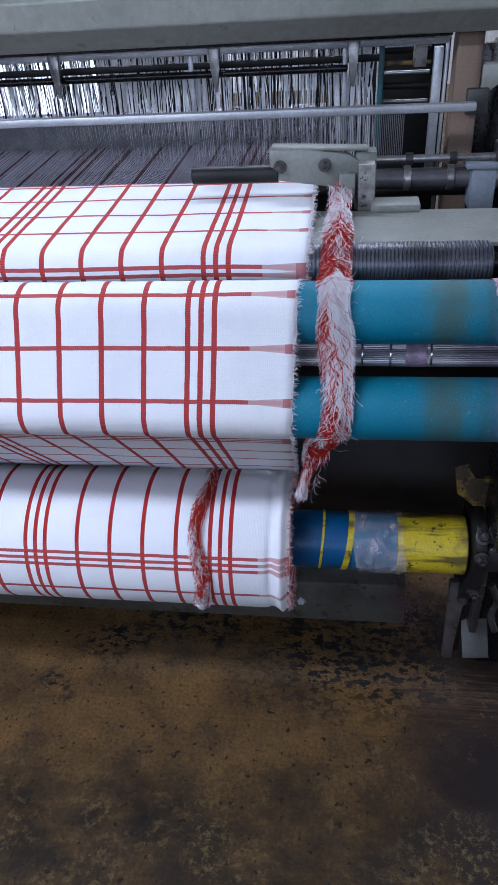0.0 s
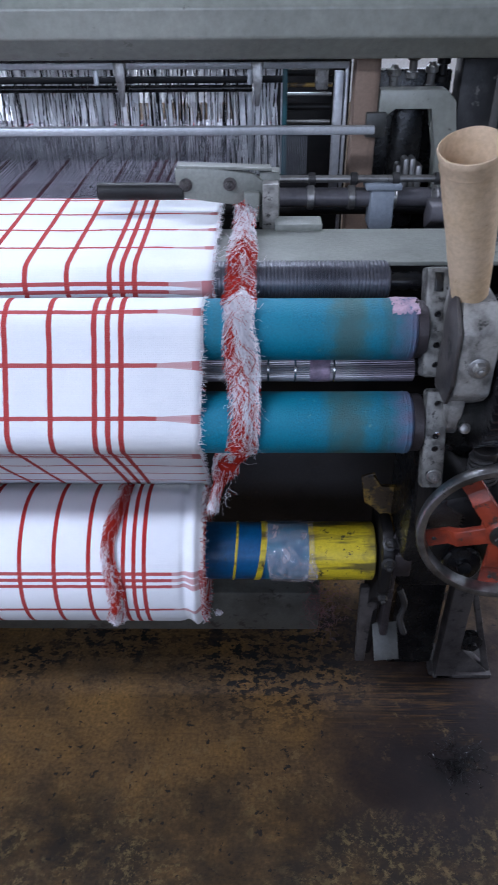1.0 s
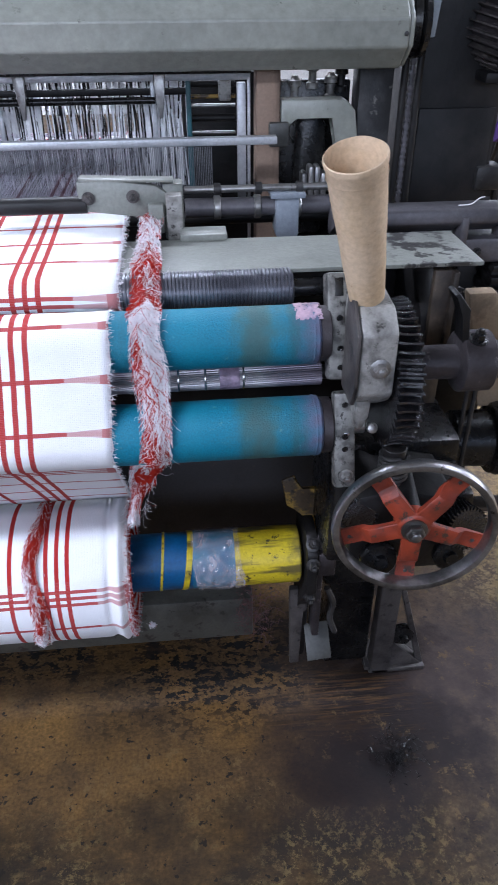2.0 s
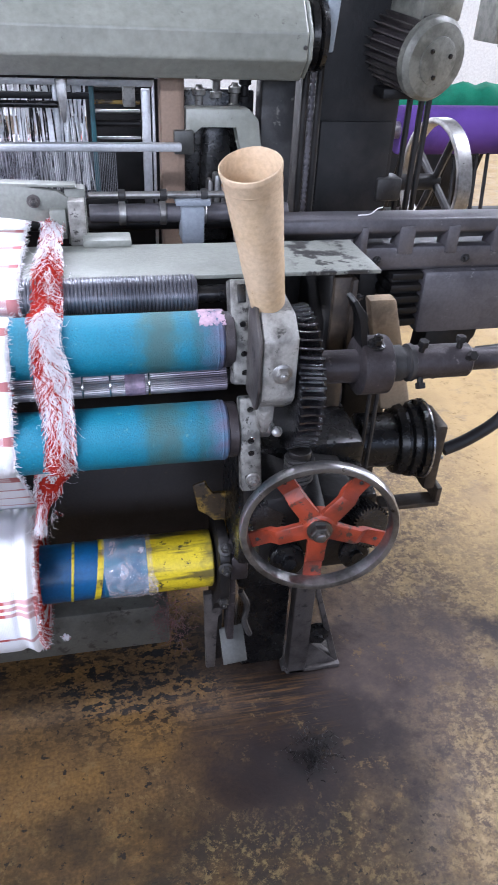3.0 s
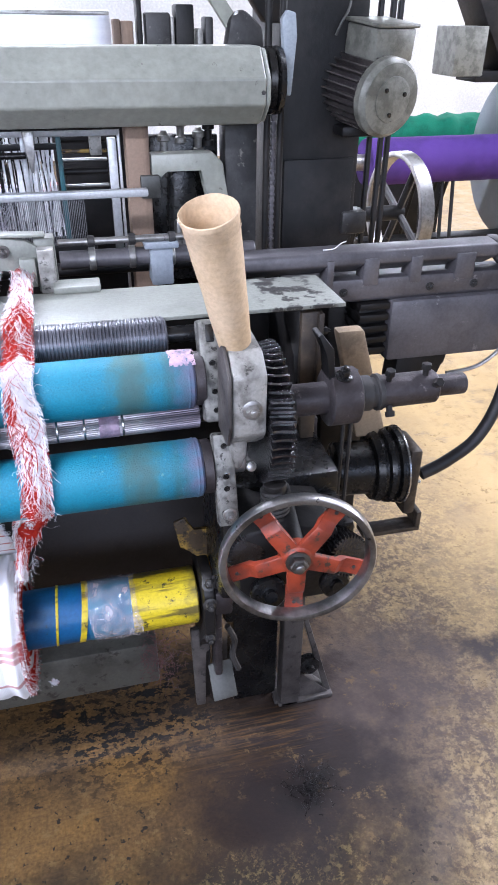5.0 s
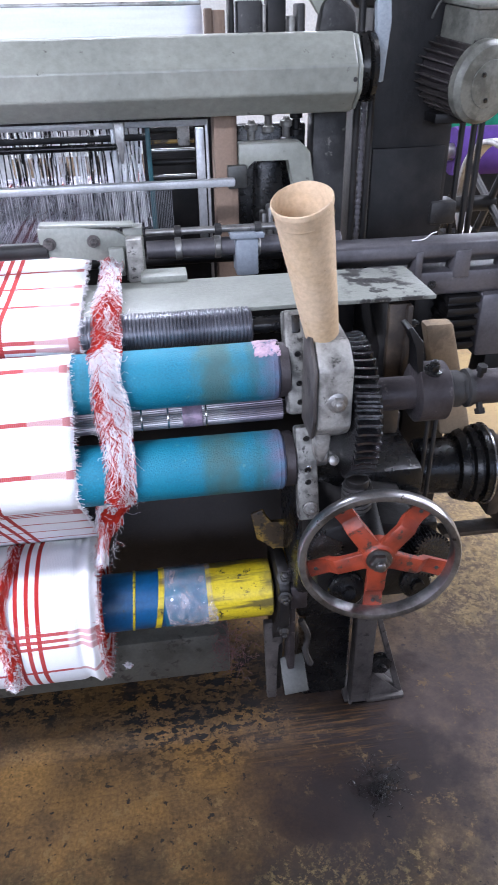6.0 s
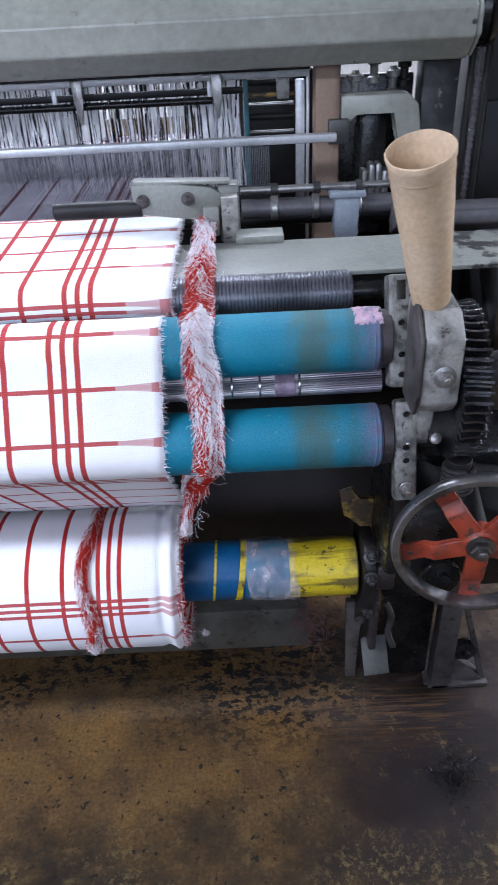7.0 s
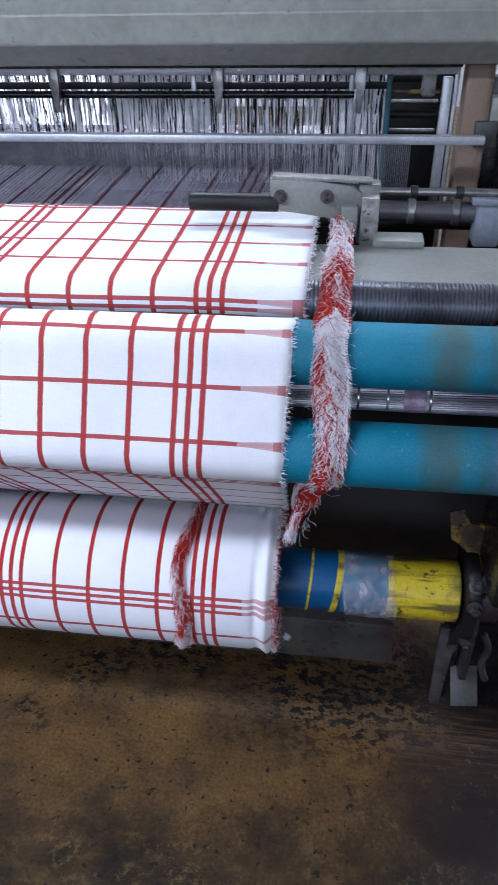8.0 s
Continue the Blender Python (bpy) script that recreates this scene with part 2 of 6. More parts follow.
def stripe_mat(name):
    """Woven cotton with red stripes: u is metres along the loom, v metres along the cloth."""
    m = mat(name, (0.86, 0.86, 0.885), 0.9, second=(0.81, 0.815, 0.85), scale=7, grain=0.05, bump=0.35, bscale=900, spec=0.1)
    nt = m.node_tree
    n, l = nt.nodes, nt.links
    bsdf = n["Principled BSDF"]
    uv = n.new("ShaderNodeUVMap")
    uv.uv_map = "cloth"
    sep = n.new("ShaderNodeSeparateXYZ")
    l.new(uv.outputs["UV"], sep.inputs["Vector"])

    def op(kind, a, b=None, c=None):
        x = n.new("ShaderNodeMath")
        x.operation = kind
        for i, v in enumerate((a, b, c)):
            if v is None:
                continue
            if isinstance(v, (int, float)):
                x.inputs[i].default_value = v
            else:
                l.new(v, x.inputs[i])
        return x.outputs[0]

    wob = n.new("ShaderNodeTexNoise")
    wob.inputs["Scale"].default_value = 60.0
    l.new(uv.outputs["UV"], wob.inputs["Vector"])
    jitter = op("MULTIPLY", op("SUBTRACT", wob.outputs["Fac"], 0.5), 0.0012)

    def lines(coord, period, centres, half):
        k = op("ADD", op("WRAP", coord, period, 0.0), jitter)
        total = None
        for c in centres:
            d = op("ABSOLUTE", op("SUBTRACT", k, c))
            s = op("LESS_THAN", d, half)
            total = s if total is None else op("MAXIMUM", total, s)
        return total

    # thread count of the weave breaks the stripes up finely
    thr = op("SINE", op("MULTIPLY", sep.outputs["Y"], 2900.0))
    thr2 = op("SINE", op("MULTIPLY", sep.outputs["X"], 2600.0))
    warp = lines(op("ADD", sep.outputs["X"], 100 * 0.3068 + 0.7328), 0.3068, (0.004, 0.0205, 0.037, 0.0916, 0.1462, 0.2008, 0.2554), 0.0034)
    weft = lines(op("ADD", sep.outputs["Y"], 30.0), 0.300, (0.0100, 0.0210, 0.032, 0.0965, 0.163, 0.2295), 0.0028)
    edge = op("GREATER_THAN", sep.outputs["X"], -0.345)
    inner = op("SUBTRACT", 1.0, edge)
    warp = op("MULTIPLY", warp, inner)
    warp = op("MULTIPLY", warp, op("MULTIPLY_ADD", thr, 0.04, 0.95))
    weft = op("MULTIPLY", weft, op("MULTIPLY_ADD", thr2, 0.05, 0.91))
    # in the open selvedge weave the red wefts spread into a pink lattice
    spread = lines(op("ADD", sep.outputs["Y"], 30.0), 0.300, (0.0100, 0.0210, 0.032, 0.0965, 0.163, 0.2295), op("MULTIPLY_ADD", op("ADD", sep.outputs["X"], 0.345), 0.075, 0.0022))
    lattice = op("MULTIPLY_ADD", op("SINE", op("MULTIPLY", op("ADD", sep.outputs["X"], sep.outputs["Y"]), 1900.0)), 0.20, 0.48)
    rim = op("GREATER_THAN", sep.outputs["X"], -0.302)
    lattice = op("MAXIMUM", lattice, op("MULTIPLY", rim, 0.78))
    spread = op("MULTIPLY", op("MULTIPLY", spread, edge), lattice)
    weft = op("MAXIMUM", op("MULTIPLY", weft, op("MULTIPLY_ADD", edge, -0.35, 1.0)), spread)
    fac = op("MAXIMUM", warp, weft)
    old = bsdf.inputs["Base Color"].links[0].from_socket
    x = n.new("ShaderNodeMix")
    x.data_type = "RGBA"
    l.new(fac, x.inputs["Factor"])
    l.new(old, x.inputs["A"])
    x.inputs["B"].default_value = (0.40, 0.019, 0.015, 1)
    # weave relief: gaps between the threads are a little darker
    wv = op("ADD", op("MULTIPLY", thr, 0.5), op("MULTIPLY", thr2, 0.5))
    vm = n.new("ShaderNodeVectorMath")
    vm.operation = "SCALE"
    l.new(x.outputs["Result"], vm.inputs[0])
    l.new(op("MULTIPLY_ADD", wv, 0.022, 0.978), vm.inputs["Scale"])
    l.new(vm.outputs["Vector"], bsdf.inputs["Base Color"])
    bp = n.new("ShaderNodeBump")
    bp.inputs["Strength"].default_value, bp.inputs["Distance"].default_value = 0.25, 0.0006
    l.new(wv, bp.inputs["Height"])
    prev = bsdf.inputs["Normal"].links[0].from_socket
    l.new(prev, bp.inputs["Normal"])
    l.new(bp.outputs["Normal"], bsdf.inputs["Normal"])
    return m


M_CLOTH = stripe_mat("striped_cotton")


def strand_mat(name, share):
    """Loose yarn: every strand is red or white by chance."""
    m = mat(name, (0.80, 0.78, 0.81), 0.9, second=(0.70, 0.67, 0.70), grain=0.05, spec=0.1)
    n, l = m.node_tree.nodes, m.node_tree.links
    g = n.new("ShaderNodeNewGeometry")
    c = n.new("ShaderNodeMath")
    c.operation = "LESS_THAN"
    l.new(g.outputs["Random Per Island"], c.inputs[0])
    c.inputs[1].default_value = share
    x = n.new("ShaderNodeMix")
    x.data_type = "RGBA"
    bsdf = n["Principled BSDF"]
    l.new(c.outputs[0], x.inputs["Factor"])
    l.new(bsdf.inputs["Base Color"].links[0].from_socket, x.inputs["A"])
    x.inputs["B"].default_value = (0.46, 0.034, 0.02, 1)
    l.new(x.outputs["Result"], bsdf.inputs["Base Color"])
    return m


M_STRAND = strand_mat("red_and_white_yarn", 0.42)
M_STRANDR = strand_mat("mostly_red_yarn", 0.90)
M_STRANDW = strand_mat("white_yarn", 0.04)
M_FILM = bpy.data.materials.new("clear_plastic_film")
M_FILM.use_nodes = True
fn, fl = M_FILM.node_tree.nodes, M_FILM.node_tree.links
clear, sheen, blend = fn.new("ShaderNodeBsdfTransparent"), fn["Principled BSDF"], fn.new("ShaderNodeMixShader")
sheen.inputs["Base Color"].default_value = (0.66, 0.61, 0.66, 1)
sheen.inputs["Roughness"].default_value = 0.10
sheen.inputs["Specular IOR Level"].default_value = 0.8
creases = fn.new("ShaderNodeTexNoise")
creases.inputs["Scale"].default_value, creases.inputs["Detail"].default_value, creases.inputs["Distortion"].default_value = 24.0, 5.0, 1.6
thick = fn.new("ShaderNodeMapRange")
for key, val in zip(("From Min", "From Max", "To Min", "To Max"), (0.38, 0.66, 0.10, 0.46)):
    thick.inputs[key].default_value = val
fl.new(fn.new("ShaderNodeTexCoord").outputs["Object"], creases.inputs["Vector"])
fl.new(creases.outputs["Fac"], thick.inputs["Value"])
fl.new(thick.outputs["Result"], blend.inputs["Fac"])
fl.new(clear.outputs[0], blend.inputs[1])
fl.new(sheen.outputs[0], blend.inputs[2])
fl.new(blend.outputs[0], fn["Material Output"].inputs["Surface"])


def floor_mat():
    """Worn ochre floor paint over dark concrete, with grease."""
    m = mat("worn_painted_concrete", (0.160, 0.089, 0.029), 0.5, second=(0.074, 0.044, 0.020), scale=7.0, low=0.40, high=0.64, grain=0.4, bump=0.45, bscale=130, spec=0.2)
    n, l = m.node_tree.nodes, m.node_tree.links
    bsdf = n["Principled BSDF"]
    co = n.new("ShaderNodeTexCoord").outputs["Object"]

    def tex(s, d=8.0, r=0.65, stretch=None):
        t = n.new("ShaderNodeTexNoise")
        t.inputs["Scale"].default_value, t.inputs["Detail"].default_value, t.inputs["Roughness"].default_value = s, d, r
        if stretch:
            mp = n.new("ShaderNodeMapping")
            mp.inputs["Scale"].default_value = stretch
            l.new(co, mp.inputs["Vector"])
            l.new(mp.outputs["Vector"], t.inputs["Vector"])
        else:
            l.new(co, t.inputs["Vector"])
        return t.outputs["Fac"]

    def rng(f, a, b, c=0.0, d=1.0):
        r = n.new("ShaderNodeMapRange")
        for k, v in zip(("From Min", "From Max", "To Min", "To Max"), (a, b, c, d)):
            r.inputs[k].default_value = v
        l.new(f, r.inputs["Value"])
        return r.outputs["Result"]

    def over(fac, under, colour):
        x = n.new("ShaderNodeMix")
        x.data_type = "RGBA"
        l.new(fac, x.inputs["Factor"])
        l.new(under, x.inputs["A"])
        x.inputs["B"].default_value = (*colour, 1)
        return x.outputs["Result"]

    def mul(a, b):
        x = n.new("ShaderNodeMath")
        x.operation = "MULTIPLY"
        l.new(a, x.inputs[0])
        l.new(b, x.inputs[1])
        return x.outputs[0]

    def spot(x, y, r0, r1, sx=1.0):
        """1 inside a stain at (x, y), fading to 0 with a ragged edge."""
        mp = n.new("ShaderNodeMapping")
        mp.inputs["Location"].default_value = (-x * sx, -y, 0)
        mp.inputs["Scale"].default_value = (sx, 1, 1)
        l.new(co, mp.inputs["Vector"])
        ln = n.new("ShaderNodeVectorMath")
        ln.operation = "LENGTH"
        l.new(mp.outputs["Vector"], ln.inputs[0])
        a = n.new("ShaderNodeMath")
        a.operation = "MULTIPLY_ADD"
        l.new(tex(6.0), a.inputs[0])
        a.inputs[1].default_value = 0.45
        l.new(ln.outputs["Value"], a.inputs[2])
        return rng(a.outputs[0], r0 + 0.22, r1 + 0.22, 1.0, 0.0)

    c = bsdf.inputs["Base Color"].links[0].from_socket
    sx = n.new("ShaderNodeSeparateXYZ")
    l.new(co, sx.inputs["Vector"])

    def jittered(axis, scale, amount):
        ad = n.new("ShaderNodeMath")
        ad.operation = "MULTIPLY_ADD"
        l.new(tex(scale), ad.inputs[0])
        ad.inputs[1].default_value = amount
        l.new(sx.outputs[axis], ad.inputs[2])
        return ad.outputs[0]

    along, deep = jittered("X", 2.5, 0.5), jittered("Y", 5.0, 0.30)
    away = rng(along, 0.48, 0.80)          # beyond the machine's end
    far = rng(along, 0.92, 1.45)           # open hall floor: cleaner paint, with window light put into its paleness
    close = rng(along, 0.78, 0.60)
    aisle = rng(deep, 0.24, 0.12)          # the trodden aisle before the loom
    # soft clouds and drag marks in the ochre
    c = over(rng(tex(2.2, 10, 0.7), 0.50, 0.64, 0.0, 0.5), c, (0.050, 0.032, 0.018))
    c = over(rng(tex(5.0, 8, 0.7, (14, 0.7, 1)), 0.58, 0.70, 0.0, 0.35), c, (0.21, 0.115, 0.034))
    c = over(rng(tex(6.0, 8, 0.7, (0.8, 16, 1)), 0.57, 0.66, 0.0, 0.5), c, (0.045, 0.029, 0.018))
    # beyond the machine's end: mauve-grey trodden concrete with crumbs of paint left on it
    c = over(rng(away, 0.0, 1.0, 0.0, 0.85), c, (0.110, 0.082, 0.064))
    c = over(mul(rng(tex(12.0, 10, 0.80), 0.46, 0.56, 0.0, 0.9), away), c, (0.255, 0.178, 0.088))
    c = over(mul(rng(tex(42.0, 10, 0.82), 0.49, 0.555, 0.0, 0.9), away), c, (0.33, 0.235, 0.120))
    c = over(mul(rng(tex(60.0, 8, 0.8), 0.52, 0.57, 0.0, 0.8), away), c, (0.072, 0.054, 0.046))
    c = over(mul(rng(tex(3.6, 10, 0.7), 0.51, 0.63, 0.0, 0.8), away), c, (0.098, 0.078, 0.072))
    c = over(mul(rng(tex(3.0, 9, 0.7), 0.30, 0.48), far), c, (0.45, 0.315, 0.155))
    c = over(mul(rng(tex(11.0, 9, 0.75), 0.52, 0.64, 0.0, 0.5), far), c, (0.30, 0.195, 0.10))
    c = over(mul(rng(tex(5.0, 9, 0.7, (1, 2, 1)), 0.58, 0.66, 0.0, 0.6), far), c, (0.20, 0.16, 0.13))
    # walked-in dirt in the aisle, with olive crumbs in it
    near_aisle = mul(aisle, rng(away, 0.0, 1.0, 1.0, 0.0))
    c = over(mul(rng(tex(4.0, 10, 0.72, (1, 1.8, 1)), 0.30, 0.56, 0.15, 0.95), near_aisle), c, (0.020, 0.0155, 0.0115))
    c = over(mul(rng(tex(48.0, 10, 0.8), 0.52, 0.57, 0.0, 0.8), mul(near_aisle, rng(tex(5.0, 6, 0.6), 0.45, 0.57))), c, (0.150, 0.108, 0.045))
    # black flecks of grease, in flocks behind the aisle
    patch = n.new("ShaderNodeMath")
    patch.operation = "MAXIMUM"
    l.new(rng(tex(4.0, 3, 0.5), 0.53, 0.61), patch.inputs[0])
    l.new(spot(-0.12, 0.33, 0.12, 0.26, 0.55), patch.inputs[1])
    flock = mul(mul(patch.outputs[0], close), rng(deep, 0.31, 0.40))
    c = over(mul(rng(tex(38.0, 9, 0.68, (1, 1.4, 1)), 0.520, 0.530), flock), c, (0.008, 0.007, 0.007))
    c = over(mul(rng(tex(13.0, 10, 0.7, (1, 1.5, 1)), 0.548, 0.560), flock), c, (0.012, 0.011, 0.012))
    c = over(mul(rng(tex(52.0, 4, 0.6), 0.632, 0.645), close), c, (0.016, 0.013, 0.011))
    c = over(spot(0.83, 0.345, 0.02, 0.10, 0.7), c, (0.035, 0.030, 0.030))
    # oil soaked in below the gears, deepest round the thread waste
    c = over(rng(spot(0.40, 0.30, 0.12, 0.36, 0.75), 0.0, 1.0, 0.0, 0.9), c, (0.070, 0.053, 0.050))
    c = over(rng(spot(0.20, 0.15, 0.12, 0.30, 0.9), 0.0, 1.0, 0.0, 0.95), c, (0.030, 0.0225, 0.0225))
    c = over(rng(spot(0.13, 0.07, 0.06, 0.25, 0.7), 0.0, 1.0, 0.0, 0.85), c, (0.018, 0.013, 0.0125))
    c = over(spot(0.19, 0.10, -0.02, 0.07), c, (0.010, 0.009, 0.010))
    # a darker patch under the machine, behind the foot
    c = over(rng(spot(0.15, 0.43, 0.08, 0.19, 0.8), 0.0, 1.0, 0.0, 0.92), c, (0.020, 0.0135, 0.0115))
    # scraped paint before the foot, dark lines along the loom
    scrape = spot(0.10, 0.245, 0.02, 0.12, 0.5)
    c = over(mul(rng(tex(9.0, 8, 0.7, (0.7, 9, 1)), 0.47, 0.58, 0.0, 0.5), scrape), c, (0.150, 0.078, 0.024))
    c = over(mul(rng(tex(8.0, 8, 0.6, (0.5, 10, 1)), 0.52, 0.58, 0.0, 0.85), scrape), c, (0.014, 0.011, 0.010))
    # crumbs that the oil has not reached
    c = over(mul(rng(tex(30.0, 10, 0.78), 0.555, 0.60, 0.0, 0.65), rng(tex(5.0, 6, 0.6), 0.45, 0.58)), c, (0.160, 0.104, 0.044))
    l.new(c, bsdf.inputs["Base Color"])
    l.new(rng(tex(9.0), 0.35, 0.65, 0.34, 0.62), bsdf.inputs["Roughness"])
    return m


M_FLOOR = floor_mat()


# shapes
def box(bm, x0, x1, y0, y1, z0, z1, bevel=0.0, m=None, segs=2):
    r = bmesh.ops.create_cube(bm, size=1.0)
    vs = r["verts"]
    for v in vs:
        v.co = Vector(((x0 + x1) / 2 + v.co.x * (x1 - x0), (y0 + y1) / 2 + v.co.y * (y1 - y0), (z0 + z1) / 2 + v.co.z * (z1 - z0)))
    if bevel:
        es = list({e for v in vs for e in v.link_edges})
        r = bmesh.ops.bevel(bm, geom=es, offset=bevel, segments=segs, affect="EDGES", profile=0.5)
        vs = list({v for f in r["faces"] for v in f.verts} | {v for v in vs if v.is_valid})
    if m is not None:
        bmesh.ops.transform(bm, matrix=m, verts=vs)
    return bm


def turned(bm, profile, origin, axis, seg=32, close=True):
    """A turned body: (along, radius) pairs round an axis."""
    q = Vector(axis).normalized().to_track_quat("Z", "Y").to_matrix()
    rings = []
    for a, r in profile:
        rings.append([bm.verts.new(Vector(origin) + q @ Vector((r * math.cos(k * math.tau / seg), r * math.sin(k * math.tau / seg), a))) for k in range(seg)])
    for r0, r1 in zip(rings, rings[1:]):
        for k in range(seg):
            bm.faces.new((r0[k], r0[(k + 1) % seg], r1[(k + 1) % seg], r1[k]))
    if close:
        bm.faces.new(rings[0][::-1])
        bm.faces.new(rings[-1])
    return bm


def rod_x(bm, x0, x1, y, z, r, seg=32, bev=0.0015):
    return turned(bm, [(0, r - bev), (bev, r), (x1 - x0 - bev, r), (x1 - x0, r - bev)], (x0, y, z), (1, 0, 0), seg)


def rod(bm, p0, p1, r, seg=16, bev=0.0008):
    d = (Vector(p1) - Vector(p0)).length
    return turned(bm, [(0, r - bev), (bev, r), (d - bev, r), (d, r - bev)], p0, Vector(p1) - Vector(p0), seg)


def prism(bm, outline, x0, x1, axis="x", bevel=0.0):
    """An outline in two coordinates, pushed along an axis from x0 to x1."""
    def at(a, b, c):
        return {"x": (c, a, b), "y": (a, c, b), "z": (a, b, c)}[axis]
    lo = [bm.verts.new(at(a, b, x0)) for a, b in outline]
    hi = [bm.verts.new(at(a, b, x1)) for a, b in outline]
    fs = [bm.faces.new(lo[::-1]), bm.faces.new(hi)]
    k = len(outline)
    for i in range(k):
        fs.append(bm.faces.new((lo[i], lo[(i + 1) % k], hi[(i + 1) % k], hi[i])))
    if bevel:
        bmesh.ops.bevel(bm, geom=list({e for f in fs for e in f.edges}), offset=bevel, segments=2, affect="EDGES", profile=0.5)
    return bm


def sweep(bm, pts, r, seg=8, taper=1.0):
    """A bent round bar along points."""
    pts = [Vector(p) for p in pts]
    rings = []
    side = None
    for i, p in enumerate(pts):
        d = (pts[min(i + 1, len(pts) - 1)] - pts[max(i - 1, 0)]).normalized()
        if side is None:
            side = d.orthogonal().normalized()
        side = (side - d * side.dot(d)).normalized()
        up = d.cross(side)
        rr = r * (1 + (taper - 1) * i / max(1, len(pts) - 1))
        rings.append([bm.verts.new(p + rr * (math.cos(k * math.tau / seg) * side + math.sin(k * math.tau / seg) * up)) for k in range(seg)])
    for a, b in zip(rings, rings[1:]):
        for k in range(seg):
            bm.faces.new((a[k], a[(k + 1) % seg], b[(k + 1) % seg], b[k]))
    bm.faces.new(rings[0][::-1])
    bm.faces.new(rings[-1])
    return bm


def smooth_line(pts, steps=6):
    """A soft curve through points."""
    pts = [Vector(p) for p in pts]
    out = []
    for i in range(len(pts) - 1):
        p0, p1, p2, p3 = pts[max(0, i - 1)], pts[i], pts[i + 1], pts[min(len(pts) - 1, i + 2)]
        for k in range(steps):
            t = k / steps
            out.append(0.5 * ((2 * p1) + (p2 - p0) * t + (2 * p0 - 5 * p1 + 4 * p2 - p3) * t * t + (3 * p1 - p0 - 3 * p2 + p3) * t ** 3))
    out.append(pts[-1])
    return out


def part(name, bm, material, parent=None, label="", smooth=True):
    bmesh.ops.recalc_face_normals(bm, faces=bm.faces)
    me = bpy.data.meshes.new(name)
    bm.to_mesh(me)
    bm.free()
    me.materials.append(material)
    if smooth:
        me.polygons.foreach_set("use_smooth", [True] * len(me.polygons))
        me.set_sharp_from_angle(angle=radians(38))
    ob = new(name, me)
    if parent is not None:
        ob.parent = parent
        ob.matrix_parent_inverse = parent.matrix_world.inverted()
    if label:
        ob["label"] = label
    return ob


def thing(name, at, label, category, group="", kind=""):
    ob = new(name)
    ob.matrix_world = pose(*at)
    ob.empty_display_size = 0.05
    return tagged(ob, label, category, group, kind)


def solo(name, bm, material, label, category, group="", kind="", smooth=True):
    return tagged(part(name, bm, material, None, "", smooth), label, category, group, kind)


B = bmesh.new


def hexnut(bm, p, axis, r, h):
    return turned(bm, [(0, r), (h * 0.8, r), (h, r * 0.85)], p, axis, 6)


def bolt(parent, name, p, axis, r=0.006, h=0.006, material=None, washer=True):
    bm = B()
    if washer:
        turned(bm, [(0, r * 1.5), (0.0015, r * 1.5), (0.002, r * 1.4)], p, axis, 16)
    q = Vector(p) + Vector(axis).normalized() * 0.002
    hexnut(bm, q, axis, r, h)
    turned(bm, [(0, r * 0.5), (h * 0.5, r * 0.5), (h * 0.55, r * 0.4)], q + Vector(axis).normalized() * h, axis, 10)
    return part(name, bm, material or M_STEEL, parent)


def strands(count, start, rng, seg=4, r=0.0006):
    """Loose threads: start(i) gives a root, a direction, a length and a limpness."""
    bm = B()
    for i in range(count):
        p, d, ln, limp = start(i)
        p, d = Vector(p), Vector(d).normalized()
        pts = [p]
        for k in range(seg):
            d = (d + Vector((rng.gauss(0, limp), rng.gauss(0, limp), rng.gauss(0, limp) - 0.10))).normalized()
            p = p + d * ln / seg
            pts.append(p)
        sweep(bm, pts, r, 3, 0.6)
    return bm


